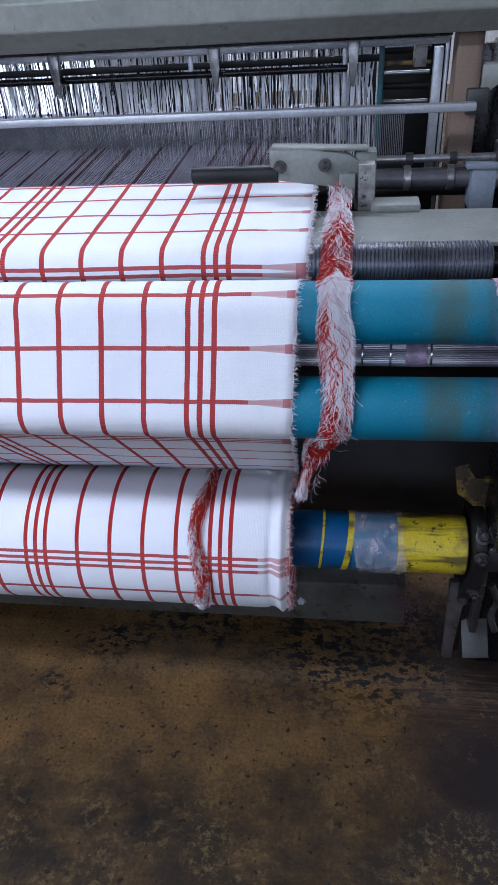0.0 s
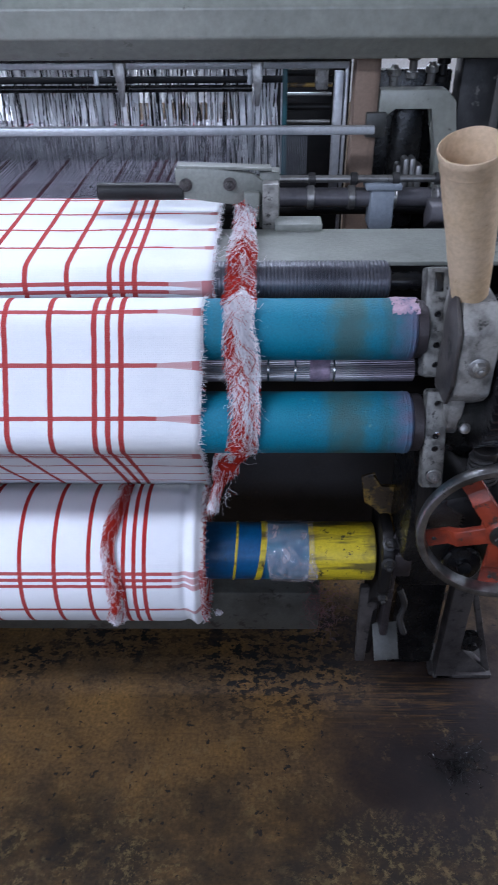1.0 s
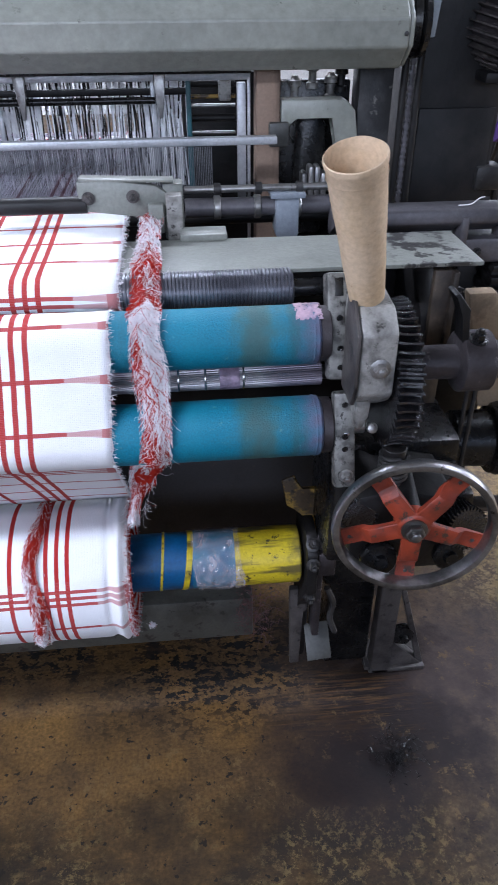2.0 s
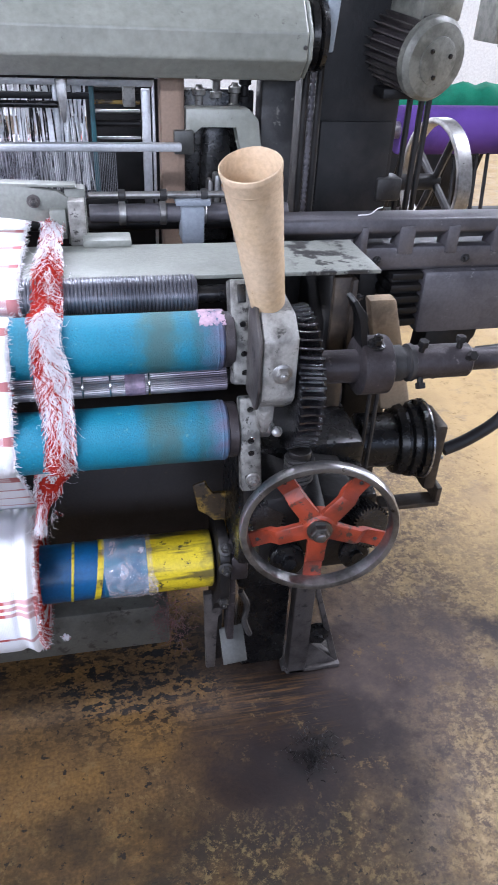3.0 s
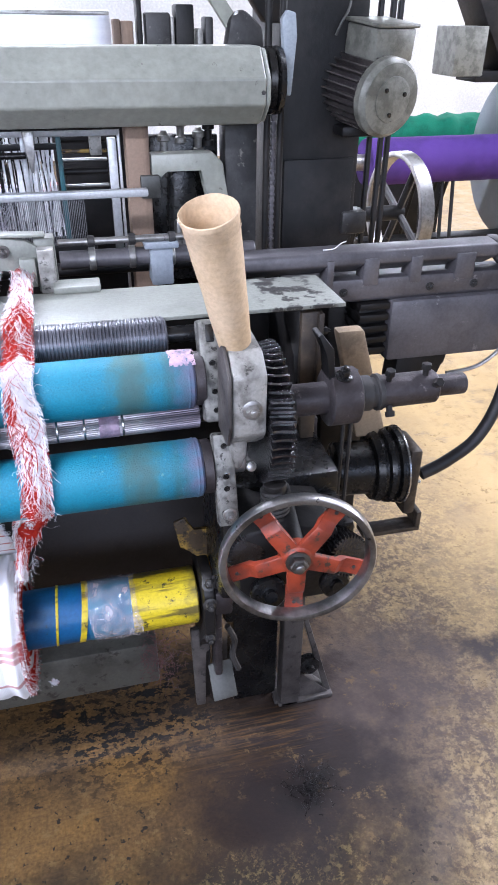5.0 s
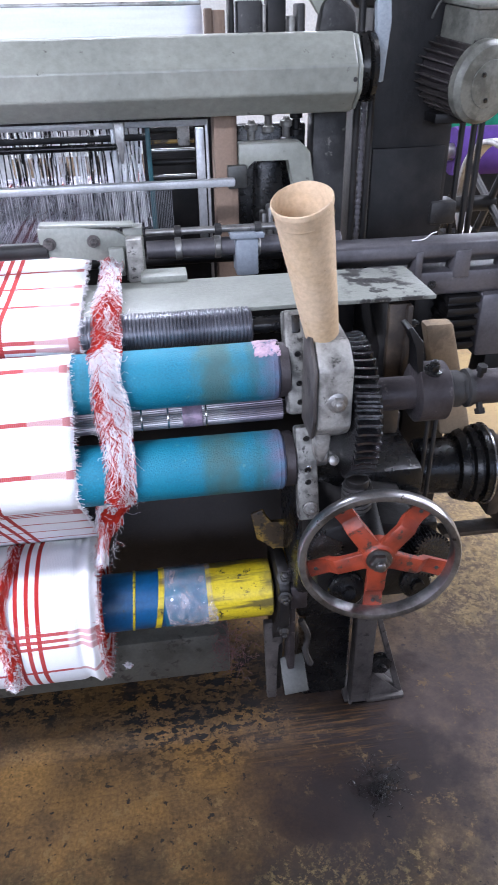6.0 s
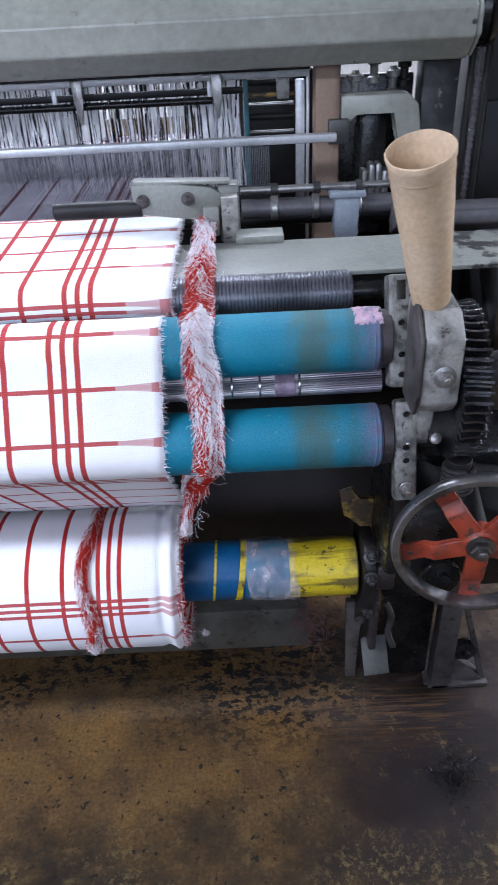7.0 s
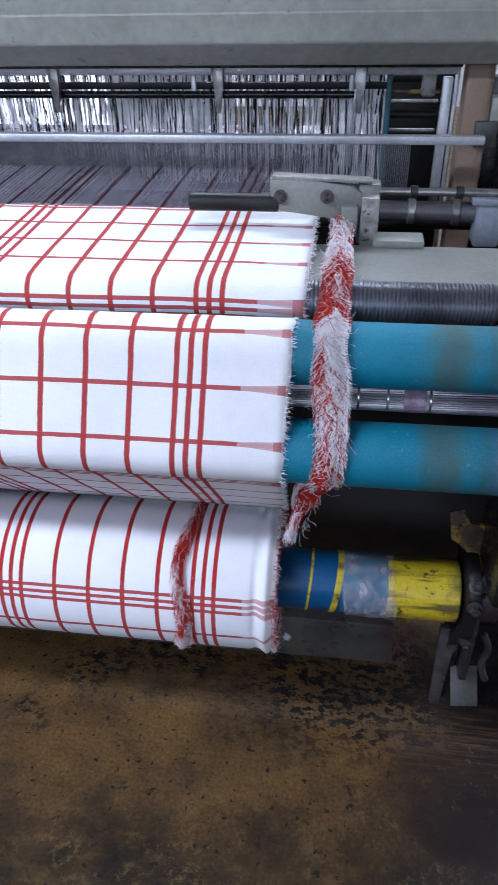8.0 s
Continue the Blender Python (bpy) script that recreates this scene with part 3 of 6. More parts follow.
# the hall
def hall():
    x0, x1, y0, y1, h = HALL
    bm = B()
    box(bm, x0 - 30, x1 + 30, y0 - 30, y1 + 30, -0.2, 0.0)
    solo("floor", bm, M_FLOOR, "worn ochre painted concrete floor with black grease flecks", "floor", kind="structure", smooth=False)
    bm = B()
    box(bm, x0 - 0.2, x1 + 0.2, y0 - 0.2, y1 + 0.2, h, h + 0.2)
    solo("ceiling", bm, M_CEIL, "unseen plain factory hall ceiling, dark to cut bounced light", "ceiling", kind="structure", smooth=False)
    bm = B()
    box(bm, x0 - 0.2, x0, y0, y1, 0, h)
    solo("wall_west", bm, M_WALLGREY, "plain unseen factory wall, dark grey to cut bounced light", "wall", kind="structure", smooth=False)
    # unseen wall; its window band is added to go with the front light
    bm = B()
    box(bm, x0 - 0.2, x1 + 0.2, y0 - 0.2, y0, 0, 1.7)
    box(bm, x0 - 0.2, x1 + 0.2, y0 - 0.2, y0, 3.3, h)
    box(bm, x0 - 0.2, -4.7, y0 - 0.2, y0, 1.7, 3.3)
    box(bm, 3.5, x1 + 0.2, y0 - 0.2, y0, 1.7, 3.3)
    solo("wall_south", bm, M_WALLGREY, "unseen dark grey factory wall with a long window band", "wall", kind="structure", smooth=False)
    # east and north walls have a window band each
    bm = B()
    box(bm, x1, x1 + 0.2, y0, y1, 0, 1.8)
    box(bm, x1, x1 + 0.2, y0, y1, 3.4, h)
    box(bm, x1, x1 + 0.2, y0, -1.5, 1.8, 3.4)
    box(bm, x1, x1 + 0.2, 5.5, y1, 1.8, 3.4)
    solo("wall_east", bm, M_WALLGREY, "unseen dark grey factory wall with a long window band", "wall", kind="structure", smooth=False)
    bm = B()
    box(bm, x0 - 0.2, x1 + 0.2, y1, y1 + 0.2, 0, 1.8)
    box(bm, x0 - 0.2, x1 + 0.2, y1, y1 + 0.2, 3.4, h)
    box(bm, x0 - 0.2, 1.1, y1, y1 + 0.2, 1.8, 3.4)
    box(bm, 6.1, x1 + 0.2, y1, y1 + 0.2, 1.8, 3.4)
    solo("wall_north", bm, M_WALL, "whitewashed factory wall with a long window band", "wall", kind="structure", smooth=False)


hall()


def partition():
    """Added inner wall, doorway and glowing sheet, making the bright patch behind the healds."""
    bm = B()
    box(bm, HALL[0], -4.0, 6.0, 6.15, 0, HALL[4])
    box(bm, -2.4, -1.4, 6.0, 6.15, 0, HALL[4])
    box(bm, -4.0, -2.4, 6.0, 6.15, 2.2, HALL[4])
    solo("wall_partition", bm, M_WALL, "added whitewashed inner wall with an open doorway", "wall", kind="structure", smooth=False)
    bm = B()
    box(bm, -5.2, -1.6, 6.7, 6.74, 0, 2.6)
    solo("backdrop", bm, emit("doorway_glow", (0.93, 0.97, 1.0), 3.0), "added glowing white sheet beyond the doorway", "backdrop", kind="structure", smooth=False)


partition()
# fittings for the added tube lights, all out of view
tube_glow = emit("lit_tube", (0.95, 0.98, 1.0), 6.0)
for tx, ty, tz, watts in TUBES:
    lampfit = thing("added_tube_lamp", (tx, ty, HALL[4]), "added unseen fluorescent tube lamp hung under the hall ceiling", "lamp", "tube lamps")
    bm = B()
    box(bm, tx - 0.78, tx + 0.78, ty - 0.09, ty + 0.09, tz + 0.02, tz + 0.07, 0.01)
    part("housing", bm, M_WALL, lampfit)
    bm = B()
    rod_x(bm, tx - 0.74, tx + 0.74, ty, tz, 0.013, 12)
    part("tube", bm, tube_glow, lampfit)
    for s in (-0.6, 0.6):
        bm = B()
        rod(bm, (tx + s, ty, tz + 0.07), (tx + s, ty, HALL[4]), 0.004, 6)
        part("hanger", bm, M_STEEL, lampfit)

# ---- the loom: x along the rollers, y to the back ----
LEFT = -1.35            # far end of the rollers, out of view
UP = (0.072, 1.020, 0.0385)     # upper take-up roller: y, z, radius
LOW = (0.026, 0.910, 0.0400)    # lower take-up roller
BREAST = (0.150, 1.052, 0.027)  # ribbed breast roller
ROLL = (0.160, 0.554, 0.120)    # wound cloth


def take_up(name, y, z, r, label):
    t = thing(name, (-0.3, y, z), label, "roller", "take-up rollers")
    bm = B()
    rod_x(bm, LEFT, -0.030, y, z, r, 64, 0.003)
    part("sleeve", bm, M_BLUE, t, "teal rubber sleeve")
    bm = B()
    rod_x(bm, -0.030, -0.016, y, z, r * 0.93, 48)
    part("end_cap", bm, M_SHAFT, t)
    for s in (-0.040,):
        bm = B()
        turned(bm, [(0, r + 0.0003), (0.0008, r + 0.0008), (0.0022, r + 0.0008), (0.003, r + 0.0003)], (s, y, z), (1, 0, 0), 48, False)
        part("band", bm, M_BLUE, t)
    bm = B()
    rod_x(bm, -0.02, 0.03, y, z, 0.014, 20)
    part("journal", bm, M_STEEL, t)
    return t


upper = take_up("take_up_roller", *UP, "upper teal rubber take-up roller with pink grease on its end")
lower = take_up("take_up_roller", *LOW, "lower teal rubber take-up roller beside the gear plates")


def grease_patch():
    """A thin ragged skin of pink grease on the upper roller."""
    rng = random.Random(5)
    y, z, r = UP
    bm = B()
    nx, na = 110, 120
    grid = {}
    for i in range(nx + 1):
        for k in range(na + 1):
            x = -0.062 + 0.034 * i / nx
            a = radians(52 + 70 * k / na)
            rr = r + 0.0010 + 0.0012 * noise.noise((x * 160, a * 9, 2.0))
            grid[i, k] = bm.verts.new((x, y - rr * math.cos(a), z + rr * math.sin(a)))
    for i in range(nx):
        for k in range(na):
            e = min(i, nx - 1 - i, k, na - 1 - k) / 7.5
            if noise.noise((i * 0.064, k * 0.052, 4.0)) + 0.6 * noise.noise((i * 0.17, k * 0.17, 1.0)) + 0.28 * min(e, 2) > 0.0:
                bm.faces.new((grid[i, k], grid[i + 1, k], grid[i + 1, k + 1], grid[i, k + 1]))
    for v in [v for v in bm.verts if not v.link_faces]:
        bm.verts.remove(v)
    part("grease", bm, M_PINK, upper, "dried pink grease")


grease_patch()

press = thing("press_roller", (-0.3, 0.074, 0.963), "knurled steel press roller between the teal rollers", "roller")
bm = B()
prof = [(0, 0.0165), (0.94, 0.0165)]
turned(bm, prof, (-1.345, 0.074, 0.963), (1, 0, 0), 40)
# fine twisted flutes where the roller lies bare
kn, ks, kr = 40, 72, 0.0166
ringv = []
for i in range(kn):
    row = []
    for k in range(ks):
        a = math.tau * k / ks + 0.012 * i
        r = kr + (0.0005 if k % 2 else -0.0004)
        row.append(bm.verts.new((-0.405 + 0.382 * i / (kn - 1), 0.074 - r * math.cos(a), 0.963 + r * math.sin(a))))
    ringv.append(row)
for r0, r1 in zip(ringv, ringv[1:]):
    for k in range(ks):
        bm.faces.new((r0[k], r0[(k + 1) % ks], r1[(k + 1) % ks], r1[k]))
bm.faces.new(ringv[0][::-1])
bm.faces.new(ringv[-1])
part("core", bm, M_KNURL, press, smooth=False)
for s in (-0.213, -0.178, -0.128):
    bm = B()
    turned(bm, [(0, 0.0165), (0.0006, 0.0178), (0.0026, 0.0178), (0.0032, 0.0165)], (s, 0.074, 0.963), (1, 0, 0), 40, False)
    part("ring", bm, M_BRIGHT, press)
bm = B()
turned(bm, [(0, 0.0165), (0.001, 0.0174), (0.026, 0.0174), (0.027, 0.0165)], (-0.158, 0.074, 0.963), (1, 0, 0), 40, False)
part("smear", bm, M_SMEAR, press, "lilac greasy smear")
bm = B()
rod_x(bm, -0.045, 0.01, 0.074, 0.963, 0.010, 16)
part("journal", bm, M_DARK, press)

breast = thing("breast_roller", (-0.3, BREAST[0], BREAST[1]), "dark ribbed steel breast roller carrying the cloth", "roller")
bm = B()
prof = [(0, 0.02)]
for x in np.arange(0.002, LEFT * -1 - 0.057, 0.0049):
    prof += [(x, BREAST[2]), (x + 0.0022, BREAST[2]), (x + 0.0026, BREAST[2] - 0.0018), (x + 0.0044, BREAST[2] - 0.0018)]
prof += [(-LEFT - 0.052, 0.02)]
turned(bm, prof, (LEFT, BREAST[0], BREAST[1]), (1, 0, 0), 40)
part("core", bm, M_RIB, breast)
bm = B()
rod_x(bm, -0.052, 0.02, BREAST[0], BREAST[1], 0.012, 20)
part("journal", bm, M_BLACK, breast)


# ---- cloth ----
def web(name, profile, x0, x1, v0, label, nx=90, ragged=0.0035, seed=1, skew=0.0, shift=0.0):
    """A sheet of cloth along a (y, z) profile, from x0 to its frayed edge at x1."""
    rng = random.Random(seed)
    pts = [Vector((0, a, b)) for a, b in profile]
    acc, length = [0.0], 0.0
    for p, q in zip(pts, pts[1:]):
        length += (q - p).length
        acc.append(length)
    me_bm = B()
    uvl = me_bm.loops.layers.uv.new("cloth")
    grid, coord = {}, {}
    for j, p in enumerate(pts):
        d = (pts[min(j + 1, len(pts) - 1)] - pts[max(j - 1, 0)]).normalized()
        nrm = Vector((0, -d.z, d.y))
        if nrm.y > 0.3:
            nrm = -nrm
        for i in range(nx + 1):
            f = i / nx
            x = x0 + (x1 - x0) * f
            lift = 0.0012 * noise.noise((x * 9, acc[j] * 7, seed)) + 0.0005 * noise.noise((x * 40, acc[j] * 30, seed))
            ex = x + (ragged * noise.noise((acc[j] * 60, 3.3, seed)) if i == nx else 0)
            grid[i, j] = me_bm.verts.new(Vector((ex + skew * acc[j], p.y, p.z)) + nrm * lift)
            coord[grid[i, j]] = (x + shift + 0.0025 * noise.noise((x * 3, acc[j] * 5, 8.0)), acc[j] + v0 + 0.003 * noise.noise((x * 5, acc[j] * 2, 1.5)))
    for i in range(nx):
        for j in range(len(pts) - 1):
            f = me_bm.faces.new((grid[i, j], grid[i + 1, j], grid[i + 1, j + 1], grid[i, j + 1]))
            for lp in f.loops:
                lp[uvl].uv = coord[lp.vert]
    t = thing(name, (x1 - 0.3, profile[0][0], profile[0][1]), label, "cloth")
    ob = part("sheet", me_bm, M_CLOTH, t, "white cotton with red checks")
    ob.modifiers.new("thickness", "SOLIDIFY").thickness = 0.0009
    # short frayed ends along the cut edge
    total = int(length / 0.0011)

    def root(i):
        s = length * rng.random()
        j = max(k for k in range(len(acc)) if acc[k] <= s + 1e-9)
        j = min(j, len(pts) - 2)
        p = pts[j].lerp(pts[j + 1], (s - acc[j]) / max(1e-6, acc[j + 1] - acc[j]))
        return (x1 - 0.003 + skew * s, p.y - 0.0008, p.z + 0.0008), (1, rng.gauss(0, 0.3), rng.gauss(0, 0.35)), rng.uniform(0.004, 0.011), 0.25
    part("fringe", strands(total, root, rng, 3, 0.00035), M_STRANDW, t, "frayed white thread ends")
    return t


def arc(c, r, a0, a1, n=10):
    """Points round a roller: 0 degrees towards the camera's side, 90 up."""
    return [(c[0] - r * math.cos(radians(a0 + (a1 - a0) * k / n)), c[1] + r * math.sin(radians(a0 + (a1 - a0) * k / n))) for k in range(n + 1)]


top_profile = [(0.400 - 0.25 * k / 14, 1.091 - 0.0095 * k / 14) for k in range(14)] + arc(BREAST, BREAST[2] + 0.0015, 90, -75, 14)
web("cloth_web", top_profile, LEFT, -0.281, 0.022, "white cotton cloth with red checks drawn over the breast roller", seed=2, shift=-0.006)
front_profile = arc(UP, UP[2] + 0.0012, 120, 10, 14)
u_end, l_start = front_profile[-1], arc(LOW, LOW[2] + 0.0012, 12, 12, 1)[0]
front_profile += [(u_end[0] + (l_start[0] - u_end[0]) * k / 8, u_end[1] + (l_start[1] - u_end[1]) * k / 8) for k in range(1, 8)]
front_profile += arc(LOW, LOW[2] + 0.0012, 12, -62, 12)
last = front_profile[-1]
touch = (ROLL[0] + 0.03, ROLL[1] + ROLL[2] + 0.004)
front_profile += [(last[0] + (touch[0] - last[0]) * k / 12, last[1] + (touch[1] - last[1]) * k / 12) for k in range(1, 13)]
web("cloth_web", front_profile, LEFT, -0.289, 0.0545, "white cotton cloth with red checks stretched over the teal rollers", seed=3, skew=-0.035)


def cloth_roll():
    rng = random.Random(9)
    t = thing("cloth_roll", (-0.6, ROLL[0], ROLL[1]), "thick roll of white red-checked cotton cloth wound on a tube", "cloth roll")
    bm = B()
    uvl = bm.loops.layers.uv.new("cloth")
    na, grid, co = 96, {}, {}
    xs = [LEFT + (-0.37 - LEFT) * k / 60 for k in range(60)] + [-0.37 + 0.058 * k / 30 for k in range(31)]
    for i, x in enumerate(xs):
        e = max(0.0, 1 - (-0.312 - x) / 0.05)
        for k in range(na):
            a = math.tau * k / na
            r = ROLL[2] + 0.0015 * noise.noise((x * 7, math.cos(a) * 2, math.sin(a) * 2)) - 0.007 * e ** 6 + 0.006 * math.exp(-((x + 0.326) / 0.007) ** 2) - 0.005 * math.exp(-((x + 0.343) / 0.006) ** 2) * (0.6 + 0.8 * noise.noise((math.cos(a) * 1.5, math.sin(a) * 1.5, 2))) + 0.005 * e * noise.noise((x * 60, math.cos(a) * 4, math.sin(a) * 4))
            grid[i, k] = bm.verts.new((x, ROLL[0] - r * math.cos(a), ROLL[1] + r * math.sin(a)))
            co[i, k] = (x + 0.016, -ROLL[2] * a)
    for i in range(len(xs) - 1):
        for k in range(na):
            k2 = (k + 1) % na
            f = bm.faces.new((grid[i, k], grid[i + 1, k], grid[i + 1, k2], grid[i, k2]))
            for lp, (ii, kk) in zip(f.loops, ((i, k), (i + 1, k), (i + 1, k + 1), (i, k + 1))):
                u = co[ii, kk % na]
                v = -ROLL[2] * math.tau * kk / na
                lp[uvl].uv = (u[0], v + 0.0632 if v + 0.0632 > -0.004 or kk > na // 2 else -0.004)
    part("wound_cloth", bm, M_CLOTH, t, "outer turn of checked cotton")
    # the layered end of the roll: rings of selvedge, uneven in depth
    bm = B()
    prof = []
    r = 0.052
    while r < ROLL[2] - 0.003:
        prof.append((0.004 * rng.random() - (0.006 if r > 0.1 else 0), r))
        r += 0.0022
    turned(bm, [(-0.02, 0.05)] + prof + [(-0.012, ROLL[2] - 0.002)], (-0.316, ROLL[0], ROLL[1]), (1, 0, 0), 64, False)
    part("layered_end", bm, M_STRAND.copy(), t, "dense cut edges of the cloth layers")

    def root(i):
        a = math.tau * rng.random()
        r = ROLL[2] - 0.004 - 0.03 * rng.random() ** 1.5
        return (-0.318, ROLL[0] - r * math.cos(a), ROLL[1] + r * math.sin(a)), (1, -math.cos(a) * 0.8 + rng.gauss(0, 0.4), math.sin(a) * 0.8 + rng.gauss(0, 0.4)), rng.uniform(0.006, 0.016), 0.3
    part("fringe", strands(1500, root, rng, 3, 0.0005), M_STRAND, t, "red and white frayed edge")


cloth_roll()

core = thing("cloth_tube", (-0.15, ROLL[0], ROLL[1]), "winding tube, blue wrapped end and chipped yellow sleeve", "tube")
bm = B()
rod_x(bm, LEFT, -0.138, ROLL[0], ROLL[1], 0.0495, 48, 0.002)
part("blue_wrap", bm, M_TUBEBLUE, core, "glossy blue tape")
bm = B()
turned(bm, [(0, 0.0496), (0.0005, 0.0500), (0.075, 0.0500), (0.0755, 0.0496)], (-0.212, ROLL[0], ROLL[1]), (1, 0, 0), 48, False)
part("teal_wrap", bm, M_TUBETEAL, core, "pale teal tape under the film")


def tape(x0, width, slant):
    """A yellow tape laid round the tube at a slant."""
    bm = B()
    rows = []
    for k in range(65):
        a = math.tau * k / 64
        x = x0 + slant * math.sin(a)
        rows.append([bm.verts.new((x + w, ROLL[0] - r * math.cos(a), ROLL[1] + r * math.sin(a))) for w, r in ((0, 0.0499), (0.0004, 0.0508), (width, 0.0508), (width + 0.0004, 0.0499))])
    for p, q in zip(rows, rows[1:]):
        for i in range(3):
            bm.faces.new((p[i], p[i + 1], q[i + 1], q[i]))
    part("stripe", bm, M_YELLOW, core, "yellow tape stripe")


tape(-0.266, 0.004, 0.005)
tape(-0.226, 0.010, 0.008)
bm = B()
rod_x(bm, -0.140, -0.026, ROLL[0], ROLL[1], 0.0505, 48, 0.002)
part("yellow_sleeve", bm, M_YELLOW, core, "chipped yellow paint")
bm = B()
grid = {}
for i in range(25):
    for k in range(41):
        a = math.tau * k / 40
        x = -0.206 + 0.083 * i / 24 + 0.005 * noise.noise((k * 0.45, i * 0.1, 1)) - 0.006 * math.sin(a)
        r = 0.0518 + 0.0065 * abs(noise.noise((i * 0.22, math.cos(a) * 2.2, math.sin(a) * 2.2)))
        grid[i, k] = bm.verts.new((x, ROLL[0] - r * math.cos(a), ROLL[1] + r * math.sin(a)))
for i in range(24):
    for k in range(40):
        bm.faces.new((grid[i, k], grid[i + 1, k], grid[i + 1, k + 1], grid[i, k + 1]))
part("film", bm, M_FILM, core, "crumpled clear plastic film", smooth=False)
bm = B()
rod_x(bm, -0.026, 0.05, ROLL[0], ROLL[1], 0.02, 24)
part("journal", bm, M_DARK, core)

# ---- frame ----
loom = thing("loom_frame", (0.1, 0.4, 0.0), "grey-green and oily black cast iron weaving loom frame", "loom")
bm = B()
prism(bm, [(0.157, 1.076), (0.300, 1.073), (0.300, 1.066), (0.157, 1.070)], LEFT, 0.214, "x", 0.0012)
part("breast_plate", bm, M_BREAST, loom, "worn grey-green breast plate with bare patches")
# side frame, legs and panels, all one casting of the loom
bm = B()
prism(bm, [(0.43, 0.0), (0.56, 0.0), (0.56, 0.30), (0.75, 0.42), (1.1, 0.40), (1.1, 0.95), (0.26, 1.03), (0.20, 0.98), (0.17, 0.76), (0.30, 0.66), (0.40, 0.55)], 0.150, 0.185, "x", 0.006)
part("side_casting", bm, M_DARK, loom, "oily black side casting")
bm = B()
prism(bm, [(0.30, 0.0), (0.46, 0.0), (0.46, 0.30), (0.75, 0.42), (1.1, 0.40), (1.1, 0.95), (0.26, 1.03), (0.00, 1.03), (0.00, 0.84), (0.10, 0.72), (0.10, 0.50), (0.31, 0.45)], LEFT - 0.04, LEFT - 0.002, "x", 0.006)
box(bm, LEFT - 0.04, LEFT - 0.002, 0.66, 0.76, 0.95, 1.26, 0.005)
part("far_casting", bm, M_DARK, loom, "oily black side casting")
bm = B()
prism(bm, [(0.305, 0.0), (0.345, 0.0), (0.335, 0.80), (0.305, 0.80)], 0.192, 0.238, "x", 0.004)
part("leg", bm, M_LEG, loom, "grimy iron leg")
bm = B()
box(bm, 0.085, 0.192, 0.35, 0.42, 0.0, 0.82, 0.006)
part("black_leg", bm, M_BLACK, loom, "black oily inner leg")
bm = B()
prism(bm, [(0.180, 0.0), (0.315, 0.0), (0.318, 0.012), (0.238, 0.10), (0.238, 0.016), (0.180, 0.016)], 0.315, 0.345, "y", 0.003)
prism(bm, [(0.232, 0.30), (0.244, 0.30), (0.324, 0.01), (0.308, 0.01)], 0.318, 0.332, "y", 0.002)
box(bm, 0.188, 0.325, 0.305, 0.40, 0.0, 0.014, 0.004)
part("foot", bm, M_LEG, loom, "greasy foot plate on the floor")
bm = B()
turned(bm, [(0, 0.012), (0.002, 0.026), (0.02, 0.026), (0.024, 0.012)], (0.262, 0.335, 0.115), (0, -1, 0), 28)
turned(bm, [(0, 0.010), (0.01, 0.010)], (0.262, 0.311, 0.115), (0, -1, 0), 12)
part("foot_knob", bm, M_BLACK, loom)
bm = B()
box(bm, LEFT, 0.15, 0.345, 0.375, 0.44, 0.665, 0.006)
part("cross_panel", bm, M_PANEL, loom, "dark sheet panel behind the cloth roll")
bm = B()
box(bm, LEFT, -0.09, 0.31, 0.36, 0.165, 0.285, 0.006)
part("lower_rail", bm, M_RAIL, loom, "dull grey lower rail")
# added sheet: stands for the darkness behind the rollers, hides the lit floor
bm = B()
box(bm, LEFT, 0.148, 0.334, 0.344, 0.66, 1.045, 0.003)
part("gap_backing", bm, M_DARK, loom, "added dark sheet that blacks out the gap between the rollers")
for yy, zz in ((0.46, 0.98), (0.47, 0.58)):
    bm = B()
    box(bm, LEFT, 0.155, yy, yy + 0.06, zz - 0.07, zz, 0.006)
    part("cross_rail", bm, M_DARK, loom)
# bracket under the plate's end and the bracket that carries the cloth tube
bm = B()
prism(bm, [(0.148, 1.064), (0.180, 1.064), (0.178, 0.850), (0.156, 0.850), (0.150, 0.93)], 0.160, 0.172, "y", 0.002)
box(bm, 0.172, 0.180, 0.150, 0.200, 0.90, 1.064, 0.002)
part("plate_bracket", bm, M_RUSTY, loom, "brown greasy bracket under the plate")
bolt(loom, "plate_bolt", (0.182, 0.17, 1.03), (1, 0, 0), 0.006, 0.008, M_BLACK)
bm = B()
prism(bm, [(-0.056, 0.708), (-0.034, 0.716), (-0.024, 0.684), (0.012, 0.690), (0.034, 0.670), (0.040, 0.592), (0.020, 0.572), (0.002, 0.596), (-0.014, 0.632), (-0.046, 0.652)], 0.170, 0.176, "y", 0.004)
part("guard", bm, M_GREASE, loom, "chipped yellow guard plate")
bm = B()
prism(bm, [(0.098, 0.600), (0.125, 0.628), (0.195, 0.632), (0.226, 0.60), (0.230, 0.46), (0.205, 0.40), (0.20, 0.25), (0.178, 0.25), (0.170, 0.41), (0.135, 0.455), (0.118, 0.49), (0.098, 0.51)], -0.020, 0.000, "x", 0.005)
part("tube_bearing", bm, M_DARK, loom, "greasy bearing arm of the cloth tube")
bm = B()
turned(bm, [(0, 0.030), (0.006, 0.032), (0.012, 0.026), (0.018, 0.020)], (0.0, ROLL[0], ROLL[1]), (1, 0, 0), 28)
part("bearing_cap", bm, M_IRON, loom, "greasy bearing cap")
